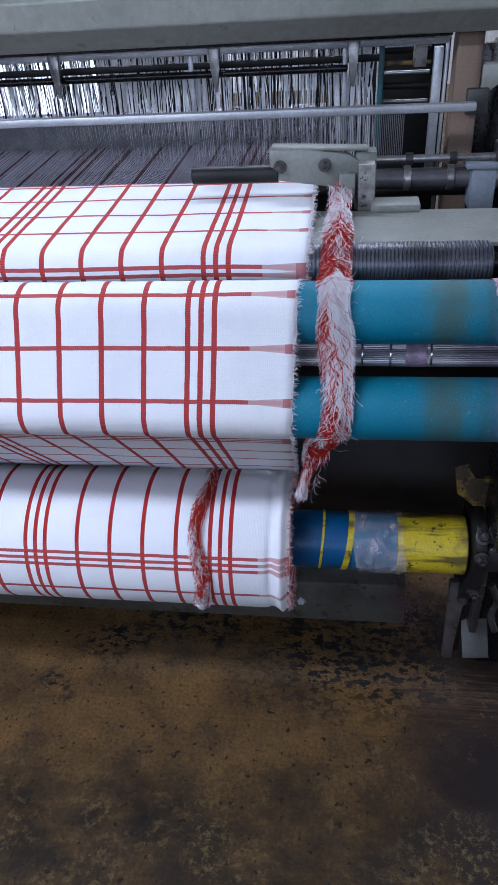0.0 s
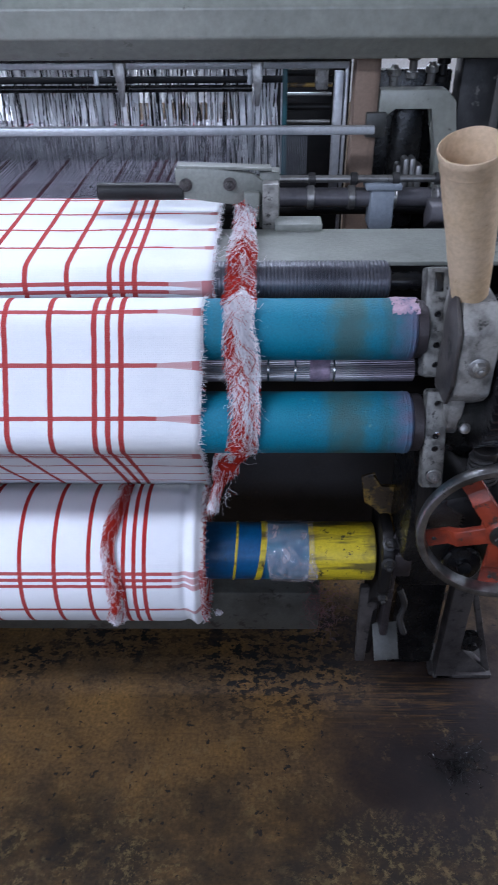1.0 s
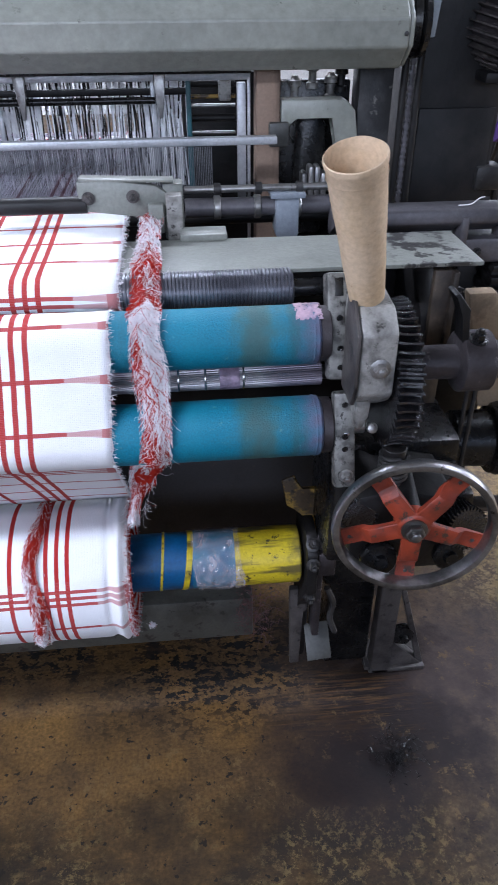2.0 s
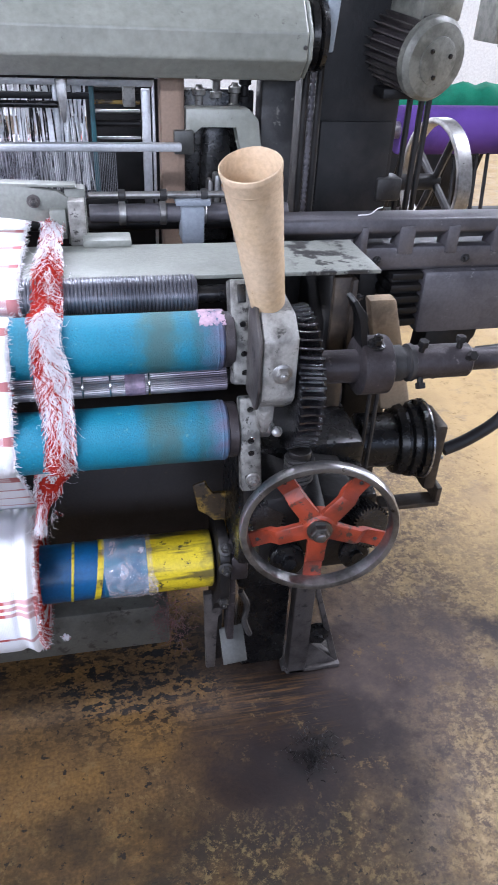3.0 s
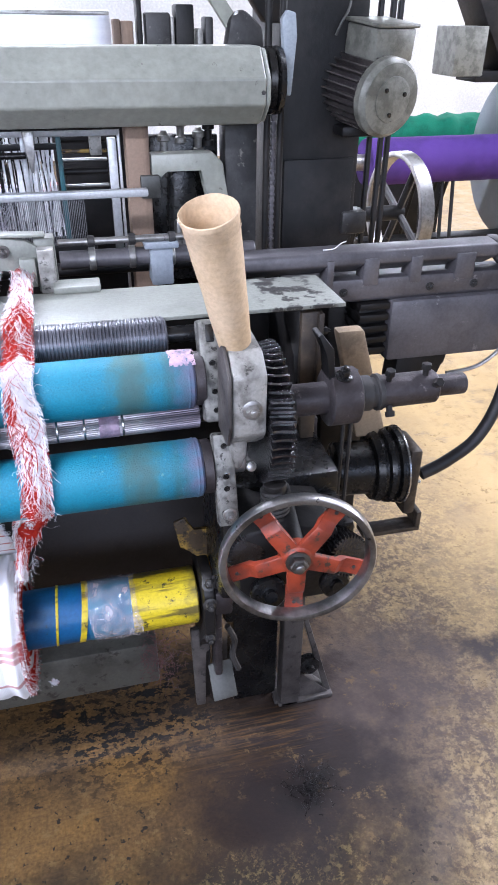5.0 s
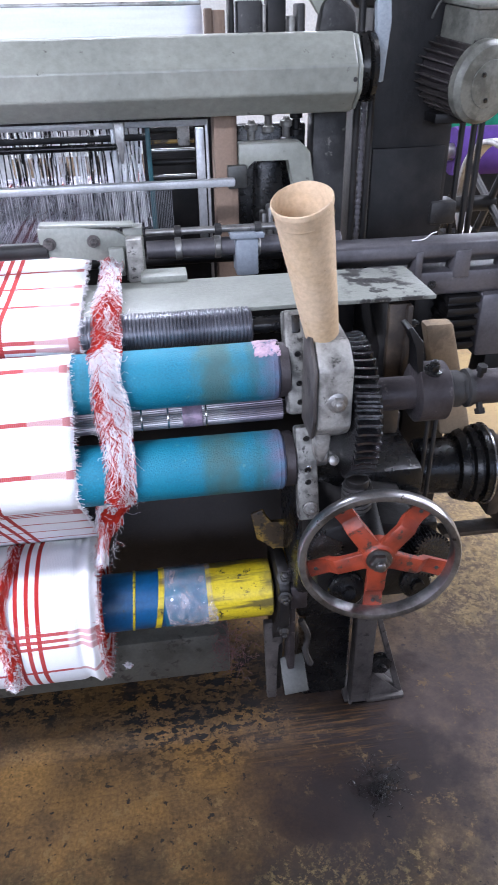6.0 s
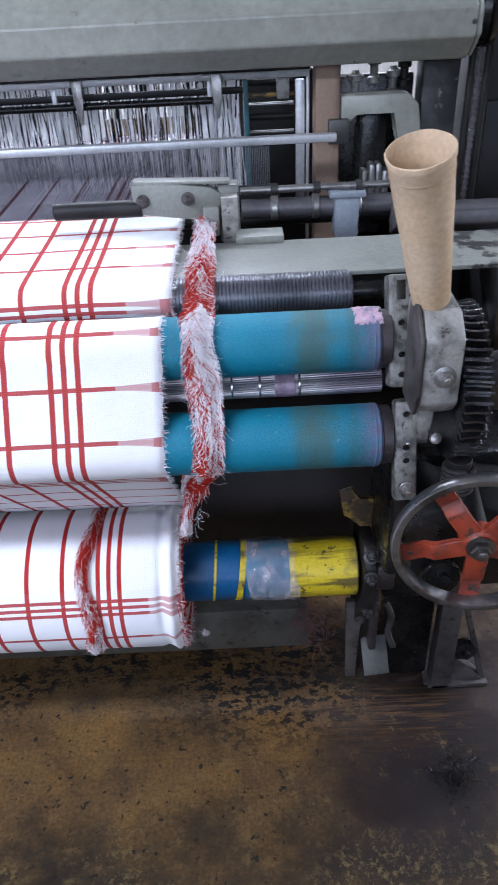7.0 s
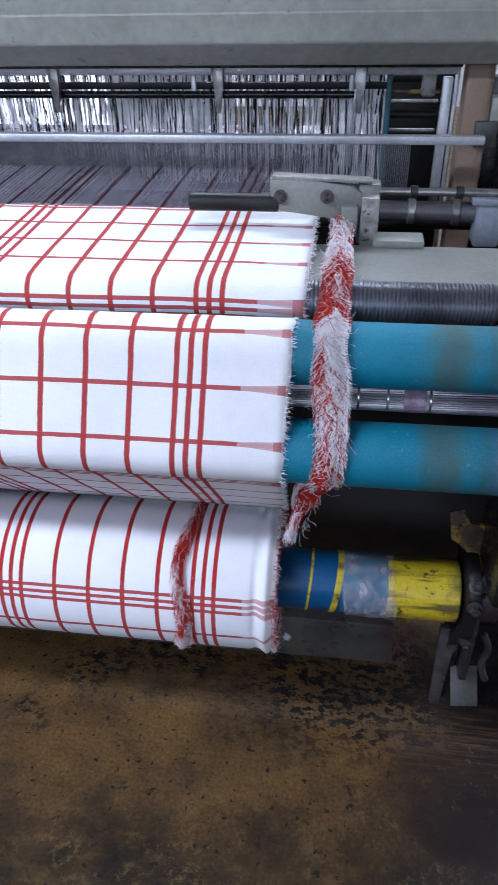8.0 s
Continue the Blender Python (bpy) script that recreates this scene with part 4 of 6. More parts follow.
for p0, ax0 in (((-0.010, 0.108, 0.618), (0, -0.6, 0.8)), ((-0.010, 0.096, 0.585), (0, -1, 0.1)), ((-0.010, 0.108, 0.498), (0, -1, -0.2))):
    bolt(loom, "bearing_bolt", p0, ax0, 0.008, 0.010, M_IRON)
bm = B()
box(bm, 0.0, 0.030, 0.10, 0.14, 0.55, 0.60, 0.004)
turned(bm, [(0, 0.017), (0.02, 0.017), (0.024, 0.013)], (0.012, 0.13, 0.605), (0, -0.7, 0.7), 6)
box(bm, 0.006, 0.020, 0.145, 0.185, 0.345, 0.55, 0.004)
part("bearing_clamp", bm, M_SHAFT, loom)
bm = B()
prism(bm, [(-0.036, 0.455), (-0.004, 0.455), (0.0, 0.40), (-0.010, 0.395), (-0.012, 0.245), (-0.030, 0.245)], 0.165, 0.178, "y", 0.002)
part("hanger_strip", bm, M_LEG, loom, "grey flat steel strip")
bm = B()
box(bm, -0.024, 0.024, -0.0015, 0.0015, -0.036, 0.036, 0.0008, pose(0.021, 0.155, 0.320, -38, 1, 6))
part("pale_tab", bm, M_TAB, loom, "pale bent metal tab")
bm = B()
sweep(bm, smooth_line([(0.03, 0.15, 0.47), (0.044, 0.15, 0.43), (0.040, 0.15, 0.39), (0.052, 0.15, 0.35)]), 0.006, 8)
part("hook", bm, M_IRON, loom)
bm = B()
box(bm, 0.035, 0.16, 0.20, 0.24, 0.42, 0.80, 0.01)
part("case_back", bm, M_BLACK, loom)
# added black block: fills the dark seen through the wheel, hides the floor
bm = B()
box(bm, 0.03, 0.186, -0.022, 0.07, 0.690, 0.815, 0.01)
part("dark_infill", bm, M_BLACK, loom)
bm = B()
box(bm, 0.00, 0.19, 0.06, 0.205, 0.62, 0.85, 0.012)
part("gear_case", bm, M_BLACK, loom, "black oily gear case")

# perforated end plates of the rollers
def end_plate(y0, z0, y1, z1, width, x0, x1, holes, slot, label):
    t = thing("end_plate", ((x0 + x1) / 2, (y0 + y1) / 2, min(z0, z1)), label, "plate", "roller end plates")
    d = Vector((0, y1 - y0, z1 - z0))
    ln = d.length
    m = Matrix(((1, 0, 0, x0), (0, abs(d.z) / ln, d.y / ln, y0), (0, -d.y / ln * (1 if d.z > 0 else -1), d.z / ln, z0), (0, 0, 0, 1)))
    bm = B()
    box(bm, 0, x1 - x0, 0, width, 0, ln, 0.004, m)
    part("body", bm, M_ENDPLATE, t)
    for h in holes:
        bm = B()
        c = m @ Vector(((x1 - x0) * 0.5, -0.0006, ln * h))
        turned(bm, [(0, 0.0038), (0.0008, 0.0042), (0.001, 0.0026), (0.0004, 0.002)], c, (0, -1, 0), 14)
        part("hole_rim", bm, M_BLACK, t)
    if slot:
        bm = B()
        box(bm, (x1 - x0) * 0.32, (x1 - x0) * 0.68, -0.0012, 0.004, ln * 0.78, ln * 0.95, 0.001, m)
        part("slot", bm, M_BLACK, t)
    return t


end_plate(0.028, 0.975, 0.082, 1.098, 0.03, -0.020, 0.010, (0.12, 0.30, 0.58), True, "scuffed slotted steel end plate of the upper roller")
low_plate = end_plate(-0.030, 0.845, 0.012, 0.965, 0.022, -0.016, 0.012, (0.42, 0.55, 0.88), False, "grey painted steel end plate of the lower roller")
bolt(low_plate, "bolt", (-0.001, -0.026, 0.863), (0, -1, 0), 0.0065, 0.007)
bm = B()
turned(bm, [(0, 0.004), (0.001, 0.0042), (0.0016, 0.003)], (0.0, -0.005, 0.912), (0, -1, 0), 12)
part("rivet", bm, M_BRIGHT, low_plate)

# cast aluminium housing beside the worm wheel
house = thing("gear_housing", (0.02, 0.02, 0.97), "cast aluminium bearing housing with a chromed nut", "housing")
bm = B()
prism(bm, [(-0.020, 0.970), (-0.032, 0.985), (-0.031, 1.066), (-0.004, 1.088), (0.058, 1.092), (0.075, 1.03), (0.05, 0.95), (0.012, 0.948)], 0.002, 0.046, "x", 0.005)
part("casting", bm, M_ALU, house)
bm = B()
prism(bm, [(-0.024, 0.968), (-0.036, 0.998), (-0.033, 1.064), (0.000, 1.094), (0.03, 1.094), (0.03, 0.968)], -0.004, 0.001, "x", 0.0015)
part("flange", bm, M_LEG, house)
bm = B()
prism(bm, [(0.004, 0.985), (0.026, 0.985), (0.024, 0.945), (0.016, 0.925), (0.006, 0.930)], -0.018, 0.02, "y", 0.005)
part("lug", bm, M_ALU, house)
bolt(house, "nut", (0.0265, -0.0315, 1.021), (0, -1, 0.05), 0.0085, 0.008, M_STEEL)
for zz in (0.926,):
    bm = B()
    turned(bm, [(0, 0.007), (0.004, 0.007), (0.006, 0.004)], (0.030, -0.012, zz), (0.3, -1, 0.5), 12)
    part("grease_nipple", bm, M_STEEL, house)


def gear(bm, centre, axis, r, width, teeth, depth, slant=0.0, steps=4, hub=0.3):
    """A toothed wheel; slant turns the teeth across its width."""
    q = Vector(axis).normalized().to_track_quat("Z", "Y").to_matrix()
    n = teeth * 4
    rings = []
    for s in range(steps + 1):
        w = s / steps
        ring = []
        for k in range(n):
            a = math.tau * (k / n) + slant * w
            ph = k % 4
            rr = r if ph in (0, 1) else r - depth
            if s in (0, steps):
                rr -= 0.001
            # hollow throat, as on a worm wheel
            rr -= 0.28 * depth * (1 - (2 * w - 1) ** 2)
            ring.append(bm.verts.new(Vector(centre) + q @ Vector((rr * math.cos(a), rr * math.sin(a), width * (w - 0.5)))))
        rings.append(ring)
    for a, b in zip(rings, rings[1:]):
        for k in range(n):
            bm.faces.new((a[k], a[(k + 1) % n], b[(k + 1) % n], b[k]))
    bm.faces.new(rings[0][::-1])
    bm.faces.new(rings[-1])
    return bm


wheel = thing("toothed_gear", (0.068, 0.045, 0.89), "black greased worm wheel with slanting teeth", "gear")
bm = B()
gear(bm, (0.064, 0.045, 0.974), (1, 0, 0), 0.098, 0.031, 50, 0.0115, 0.030, 8)
part("toothed_rim", bm, M_WETBLACK, wheel, smooth=False)
bm = B()
turned(bm, [(0, 0.055), (0.004, 0.058), (0.010, 0.05), (0.016, 0.032), (0.020, 0.030)], (0.081, 0.045, 0.974), (1, 0, 0), 40)
part("hub", bm, M_IRON, wheel)

worm = thing("worm_screw", (0.066, 0.0, 0.84), "greasy worm screw below the worm wheel", "worm screw")
bm = B()
pts = []
for k in range(110):
    a = math.tau * k / 14
    pts.append((0.066 + 0.018 * math.cos(a), -0.010 + 0.018 * math.sin(a) * 0.9, 0.828 + 0.055 * k / 110))
sweep(bm, pts, 0.0034, 6)
part("thread", bm, M_IRON, worm)
bm = B()
rod(bm, (0.066, -0.010, 0.80), (0.066, -0.006, 0.89), 0.016, 24)
part("shaft", bm, M_DARK, worm)
bm = B()
prism(bm, [(0.004, 0.832), (0.040, 0.842), (0.060, 0.828), (0.095, 0.838), (0.150, 0.826), (0.158, 0.70), (0.010, 0.70)], -0.042, 0.11, "y", 0.008)
part("cradle", bm, M_DARK, worm, "oily black cradle")

# long shaft with collars
shaft = thing("drive_shaft", (0.2, 0.045, 0.97), "oily steel drive shaft with clamped collars", "shaft")
bm = B()
rod_x(bm, 0.09, 0.150, 0.045, 0.985, 0.0225, 32)
part("worn_section", bm, M_SHAFT, shaft, "worn steel")
bm = B()
turned(bm, [(0, 0.036), (0.003, 0.040), (0.042, 0.040), (0.046, 0.034)], (0.148, 0.045, 0.985), (1, 0, 0), 36)
part("collar", bm, M_SHAFT, shaft)
bm = B()
prism(bm, [(0.150, 1.00), (0.158, 1.00), (0.152, 1.062), (0.134, 1.085), (0.128, 1.082), (0.144, 1.055)], 0.03, 0.06, "y", 0.002)
part("lever", bm, M_DARK, shaft)
bolt(shaft, "collar_bolt", (0.168, 0.03, 1.022), (0, -0.3, 1), 0.008, 0.01, M_BLACK)
bm = B()
turned(bm, [(0, 0.022), (0.002, 0.025), (0.018, 0.025), (0.020, 0.021), (0.026, 0.021), (0.028, 0.026), (0.034, 0.026), (0.036, 0.022)], (0.194, 0.045, 0.985), (1, 0, 0), 32)
part("spring_collar", bm, M_IRON, shaft)
bm = B()
turned(bm, [(0, 0.021), (0.002, 0.0235), (0.083, 0.0235), (0.086, 0.021)], (0.226, 0.045, 0.985), (1, 0, 0), 32)
part("sleeve", bm, M_SHAFT, shaft)
bm = B()
rod_x(bm, 0.30, 0.358, 0.045, 0.985, 0.0155, 24)
part("stub", bm, M_SHAFT, shaft)
for p, ax in (((0.236, 0.035, 1.006), (0, -0.2, 1)), ((0.292, 0.038, 1.007), (0, 0, 1)), ((0.301, 0.025, 0.998), (0, -0.8, 0.6)), ((0.238, 0.030, 0.972), (0, -0.55, -0.85))):
    bm = B()
    rod(bm, p, Vector(p) + Vector(ax).normalized() * 0.016, 0.0045, 10)
    hexnut(bm, Vector(p) + Vector(ax).normalized() * 0.010, ax, 0.0075, 0.008)
    part("set_screw", bm, M_DARK, shaft)

# hand wheel
HW = Vector((0.0755, -0.098, 0.822))
hand = thing("crank_wheel", HW, "steel rimmed crank wheel with five chipped red spokes", "wheel")
bm = B()
turned(bm, [(-0.007, 0.0915), (-0.008, 0.094), (-0.007, 0.1005), (-0.003, 0.1030), (0.007, 0.1030), (0.0105, 0.1010), (0.011, 0.097), (0.010, 0.0935), (0.004, 0.0915), (-0.007, 0.0915)], HW, (0, -1, 0), 96, False)
part("rim", bm, M_RIM, hand, "worn bright steel rim")
for k in range(5):
    a = radians(54 + 72 * k)
    m = Matrix.Translation(HW) @ Matrix.Rotation(-a, 4, "Y")
    bm = B()
    # stepped flat arm: raised near the hub, sunk near the rim
    top = [(0.0, 0.003), (0.056, 0.003), (0.066, -0.008), (0.0945, -0.006)]
    low = [(0.0945, -0.012), (0.060, -0.013), (0.050, -0.004), (0.0, -0.005)]
    prof = top + low
    ws = [0.0135, 0.0115, 0.0115, 0.0125, 0.0125, 0.0115, 0.0115, 0.0135]
    a0 = [bm.verts.new(m @ Vector((u, -v, w))) for (u, v), w in zip(prof, ws)]
    a1 = [bm.verts.new(m @ Vector((u, -v, -w))) for (u, v), w in zip(prof, ws)]
    bm.faces.new(a0)
    bm.faces.new(a1[::-1])
    fs = []
    for i in range(8):
        j = (i + 1) % 8
        bm.faces.new((a0[i], a0[j], a1[j], a1[i]))
    bmesh.ops.bevel(bm, geom=list(bm.edges), offset=0.0012, segments=1, affect="EDGES")
    sp = part("spoke", bm, M_RED, hand, "chipped red painted spoke")
    bm = B()
    turned(bm, [(0, 0.0028), (0.001, 0.0026), (0.0016, 0.001)], m @ Vector((0.082, 0.0068, 0)), (0, -1, 0), 10)
    part("rivet", bm, M_IRON, sp)
bm = B()
turned(bm, [(-0.014, 0.024), (0.002, 0.024), (0.004, 0.018), (0.006, 0.0165)], HW, (0, -1, 0), 40)
part("boss", bm, M_RED, hand)
bm = B()
turned(bm, [(0.004, 0.0168), (0.008, 0.0165), (0.009, 0.0125)], HW, (0, -1, 0), 28)
hexnut(bm, HW + Vector((0, -0.008, 0)), (0, -1, 0), 0.0125, 0.010)
turned(bm, [(0, 0.0065), (0.005, 0.0065), (0.006, 0.005)], HW + Vector((0, -0.018, 0)), (0, -1, 0), 14)
part("hub_nut", bm, M_RIM, hand, "greasy steel hub nut")
bm = B()
rod(bm, HW, HW + Vector((0, 0.16, 0)), 0.014, 20)
part("spindle", bm, M_DARK, hand)
hand.matrix_world = pose(HW.x - 0.003, HW.y, HW.z + 0.009, 0, 0, -8)
# small gears behind the wheel
for nm, c, r, w, n in (("change_gear", (0.158, -0.052, 0.788), 0.032, 0.030, 34), ("change_gear", (0.016, -0.038, 0.806), 0.028, 0.02, 34)):
    t = thing(nm, (c[0], c[1], c[2] - r), "small oily black change gear behind the crank wheel", "gear", "change gears")
    bm = B()
    gear(bm, c, (0.2, -1, 0.3), r, w, n, 0.005, 0.25)
    part("teeth", bm, M_WETBLACK, t, smooth=False)
    bm = B()
    rod(bm, c, Vector(c) + Vector((0.0, 0.1, 0)), 0.009, 14)
    part("pin", bm, M_DARK, t)
for c, r in (((0.142, -0.056, 0.744), 0.022), ((0.046, -0.052, 0.742), 0.026)):
    t = thing("guide_disc", (c[0], c[1], c[2] - r), "dull dark steel guide disc in the gear case", "disc", "guide discs")
    bm = B()
    turned(bm, [(0, r - 0.002), (0.003, r), (0.012, r), (0.015, r - 0.003), (0.016, 0.010), (0.024, 0.009)], c, (0, -1, 0.2), 32)
    part("disc", bm, M_BLACK, t)
    bm = B()
    rod(bm, c, Vector(c) + Vector((0.0, 0.12, 0)), 0.008, 14)
    part("pin", bm, M_DARK, t)

# cardboard yarn cone standing on the housing
cone = thing("yarn_cone", (0.018, 0.022, 1.09), "empty kraft cardboard yarn cone standing on the housing", "cone")
bm = B()
c0, c1 = Vector((0.0160, 0.018, 1.0905)), Vector((-0.0235, -0.035, 1.2615))
ax = c1 - c0
ln = ax.length
wall = [(0.0, 0.0185), (0.002, 0.0206), (ln * 0.2, 0.0230), (ln * 0.45, 0.0256), (ln * 0.7, 0.0288), (ln - 0.010, 0.0312), (ln - 0.008, 0.0322), (ln - 0.004, 0.0329), (ln - 0.0008, 0.0327), (ln, 0.0316), (ln - 0.002, 0.0303), (ln * 0.7, 0.0268), (ln * 0.3, 0.0245), (0.008, 0.020)]
turned(bm, wall, c0, ax, 56)
for v in bm.verts:
    d = (v.co - c0).dot(ax.normalized())
    if d > ln * 0.93:
        v.co += ax.normalized() * 0.0016 * noise.noise(v.co * 40)
    v.co += Vector((noise.noise(v.co * 25), noise.noise(v.co * 25 + Vector((5, 0, 0))), 0)) * 0.0007
part("paper_wall", bm, M_CARD, cone)
bm = B()
turned(bm, [(ln * 0.885, 0.0309), (ln * 0.89, 0.0316), (ln * 0.90, 0.0316)], c0, ax, 48, False)
part("pressed_line", bm, M_CARD, cone)

# temple that spreads the cloth
temple = thing("cloth_temple", (-0.26, 0.34, 1.09), "grey cast temple bracket with two bolts over the cloth edge", "temple")
bm = B()
prism(bm, [(-0.346, 1.108), (-0.348, 1.150), (-0.300, 1.152), (-0.232, 1.142), (-0.214, 1.130), (-0.214, 1.104), (-0.240, 1.094)], 0.338, 0.352, "y", 0.003)
part("bracket", bm, M_PLATE, temple, "worn grey-green bracket")
bm = B()
prism(bm, [(-0.344, 1.150), (-0.205, 1.146), (-0.205, 1.150), (-0.344, 1.155)], 0.338, 0.362, "y", 0.001)
part("top_flange", bm, M_PLATE, temple)
for xx in (-0.332, -0.2665):
    bolt(temple, "bolt", (xx, 0.337, 1.127 if xx < -0.3 else 1.128), (0, -1, 0), 0.0065, 0.006, M_LEG)
bm = B()
rod_x(bm, -0.465, -0.335, 0.345, 1.116, 0.0125, 28)
part("spreader_bar", bm, M_DARK, temple, "dark steel spreader bar")
bm = B()
box(bm, -0.218, -0.194, 0.318, 0.345, 1.066, 1.132, 0.002)
part("block", bm, M_ALU, temple, "chipped pale grey block")
bm = B()
box(bm, -0.222, -0.192, 0.345, 0.375, 1.06, 1.143, 0.002)
box(bm, -0.245, -0.222, 0.325, 0.35, 1.075, 1.118, 0.002)
box(bm, -0.200, -0.13, 0.290, 0.33, 1.072, 1.083, 0.002)
part("support", bm, M_PLATE, temple)

# top beam
beam = thing("top_beam", (-0.5, 0.68, 1.25), "grey-green painted six-sided loom top beam", "beam")
bm = B()
prism(bm, [(0.622, 1.291), (0.620, 1.335), (0.668, 1.385), (0.745, 1.385), (0.775, 1.33), (0.745, 1.254), (0.664, 1.254)], LEFT - 1.0, 0.212, "x", 0.0035)
part("hollow_section", bm, M_GREY, beam, smooth=False)
bm = B()
prism(bm, [(0.624, 1.292), (0.622, 1.334), (0.668, 1.382), (0.742, 1.382), (0.770, 1.33), (0.742, 1.257), (0.665, 1.257)], 0.212, 0.222, "x", 0.005)
part("end_cap", bm, M_GREY, beam)
bm = B()
turned(bm, [(0, 0.004), (0.002, 0.004), (0.0025, 0.002)], (0.206, 0.6205, 1.312), (0, -1, 0), 12)
part("screw", bm, M_IRON, beam)
bm = B()
turned(bm, [(0, 0.030), (0.004, 0.058), (0.016, 0.060), (0.020, 0.052), (0.024, 0.060), (0.034, 0.058), (0.038, 0.02)], (0.226, 0.71, 1.325), (1, 0, 0), 40)
part("end_pulley", bm, M_BLACK, beam, "black grooved pulley")

# uprights
def upright(name, x0, x1, y0, y1, z0, z1, material, label, cat="post", bev=0.004):
    bm = B()
    box(bm, x0, x1, y0, y1, z0, z1, bev)
    return solo(name, bm, material, label, cat)


upright("wooden_post", -0.045, 0.000, 0.70, 0.76, 0.40, 1.255, M_WOOD, "brown wooden upright behind the white batten", bev=0.003)
upright("iron_post", 0.158, 0.226, 0.74, 0.80, 0.35, 1.255, M_IRON, "grimy grey iron upright under the top beam")
col = thing("drive_column", (0.39, 0.9, 0.0), "tall black oily sheet metal drive column", "column")
bm = B()
box(bm, 0.288, 0.475, 0.80, 1.05, 0.0, 1.95, 0.008)
part("body", bm, M_DARK, col)
bm = B()
box(bm, 0.300, 0.462, 0.792, 0.800, 0.5, 1.165, 0.003)
part("cover", bm, M_DARK, col, "flat dark cover")
bm = B()
box(bm, 0.44, 0.50, 0.78, 0.84, 1.00, 1.05, 0.006)
part("latch", bm, M_IRON, col)
bm = B()
for k in range(62):
    z0 = 0.62 + 0.0115 * k
    w = 0.0042 if k % 2 else 0.0030
    box(bm, 0.2535 - w, 0.2535 + w, 0.716, 0.724, z0, z0 + 0.0145, 0.0012)
    rod_x(bm, 0.2475, 0.2595, 0.720, z0 + 0.007, 0.0034, 6, 0.0005)
part("chain", bm, M_SLATE, col, "grey roller chain")
for xx, rr in ((0.240, 0.007), (0.268, 0.007)):
    bm = B()
    rod(bm, (xx, 0.72, 0.40), (xx, 0.72, 1.90), rr, 12)
    part("conduit", bm, M_DARK if rr > 0.006 else M_IRON, col)
bm = B()
box(bm, 0.225, 0.30, 0.71, 0.85, 0.38, 0.41, 0.004)
box(bm, 0.225, 0.30, 0.71, 0.85, 1.55, 1.58, 0.004)
part("conduit_clip", bm, M_DARK, col)
bm = B()
prism(bm, [(0.262, 1.372), (0.258, 1.428), (0.268, 1.442), (0.284, 1.438), (0.288, 1.40), (0.280, 1.30), (0.268, 1.30), (0.270, 1.36)], 0.69, 0.71, "y", 0.003)
part("lever", bm, M_FLANGE, col, "pale blue-grey lever")

# motor
def motor():
    t = thing("electric_motor", (0.47, 0.80, 1.2), "dark grey finned electric motor with round end cover", "motor")
    c = Vector((0.488, 0.685, 1.291))
    ax = Vector((0.30, -1.0, -0.12)).normalized()
    bm = B()
    turned(bm, [(0, 0.068), (0.004, 0.0745), (0.020, 0.0745), (0.026, 0.068), (0.031, 0.066), (0.033, 0.054)], c - ax * 0.03, ax, 48)
    part("end_cover", bm, M_MOTOR, t, "round cast end cover")
    bm = B()
    turned(bm, [(0, 0.043), (0.002, 0.0425), (0.003, 0.039)], c + ax * 0.003, ax, 36)
    part("cap_plate", bm, M_MOTOR, t)
    q = ax.to_track_quat("Z", "Y").to_matrix()
    for k in range(3):
        a = radians(140 + 120 * k)
        bm = B()
        turned(bm, [(0, 0.0048), (0.003, 0.0048), (0.0035, 0.003)], c + ax * 0.005 + q @ Vector((0.028 * math.cos(a), 0.028 * math.sin(a), 0)), ax, 12)
        part("screw", bm, M_BLACK, t)
    bm = B()
    turned(bm, [(0, 0.061), (0.13, 0.061)], c - ax * 0.155, ax, 40)
    part("stator", bm, M_SHAFT, t)
    for k in range(30):
        a = math.tau * k / 30
        d = q @ Vector((math.cos(a), math.sin(a), 0))
        s = q @ Vector((-math.sin(a), math.cos(a), 0))
        bm = B()
        pts = []
        for u, w in ((0.030, 0.059), (0.150, 0.059), (0.150, 0.073), (0.030, 0.073)):
            pts.append((c - ax * u + d * w))
        va = [bm.verts.new(p + s * 0.0016) for p in pts]
        vb = [bm.verts.new(p - s * 0.0016) for p in pts]
        bm.faces.new(va)
        bm.faces.new(vb[::-1])
        for i in range(4):
            bm.faces.new((va[i], va[(i + 1) % 4], vb[(i + 1) % 4], vb[i]))
        part("cooling_fin", bm, M_LEG, t)
    bm = B()
    m = Matrix.Translation(c - ax * 0.075 + Vector((0.0, 0.0, 0.110))) @ ax.to_track_quat("-Y", "Z").to_matrix().to_4x4()
    box(bm, -0.030, 0.070, -0.050, 0.050, -0.050, 0.010, 0.006, m)
    part("terminal_box", bm, M_MOTOR, t, "grey terminal box")
    bm = B()
    box(bm, -0.034, 0.074, -0.054, 0.054, 0.0105, 0.018, 0.003, m)
    part("box_lid", bm, M_MOTOR, t)
    bm = B()
    turned(bm, [(0, 0.022), (0.004, 0.026), (0.012, 0.026), (0.014, 0.02)], m @ Vector((0.070, 0.0, -0.022)), m.to_3x3() @ Vector((1, 0, 0)), 20)
    part("gland", bm, M_BLACK, t)
    bm = B()
    box(bm, 0.41, 0.50, 0.74, 0.82, 1.215, 1.235, 0.004)
    part("mount", bm, M_DARK, t)


motor()

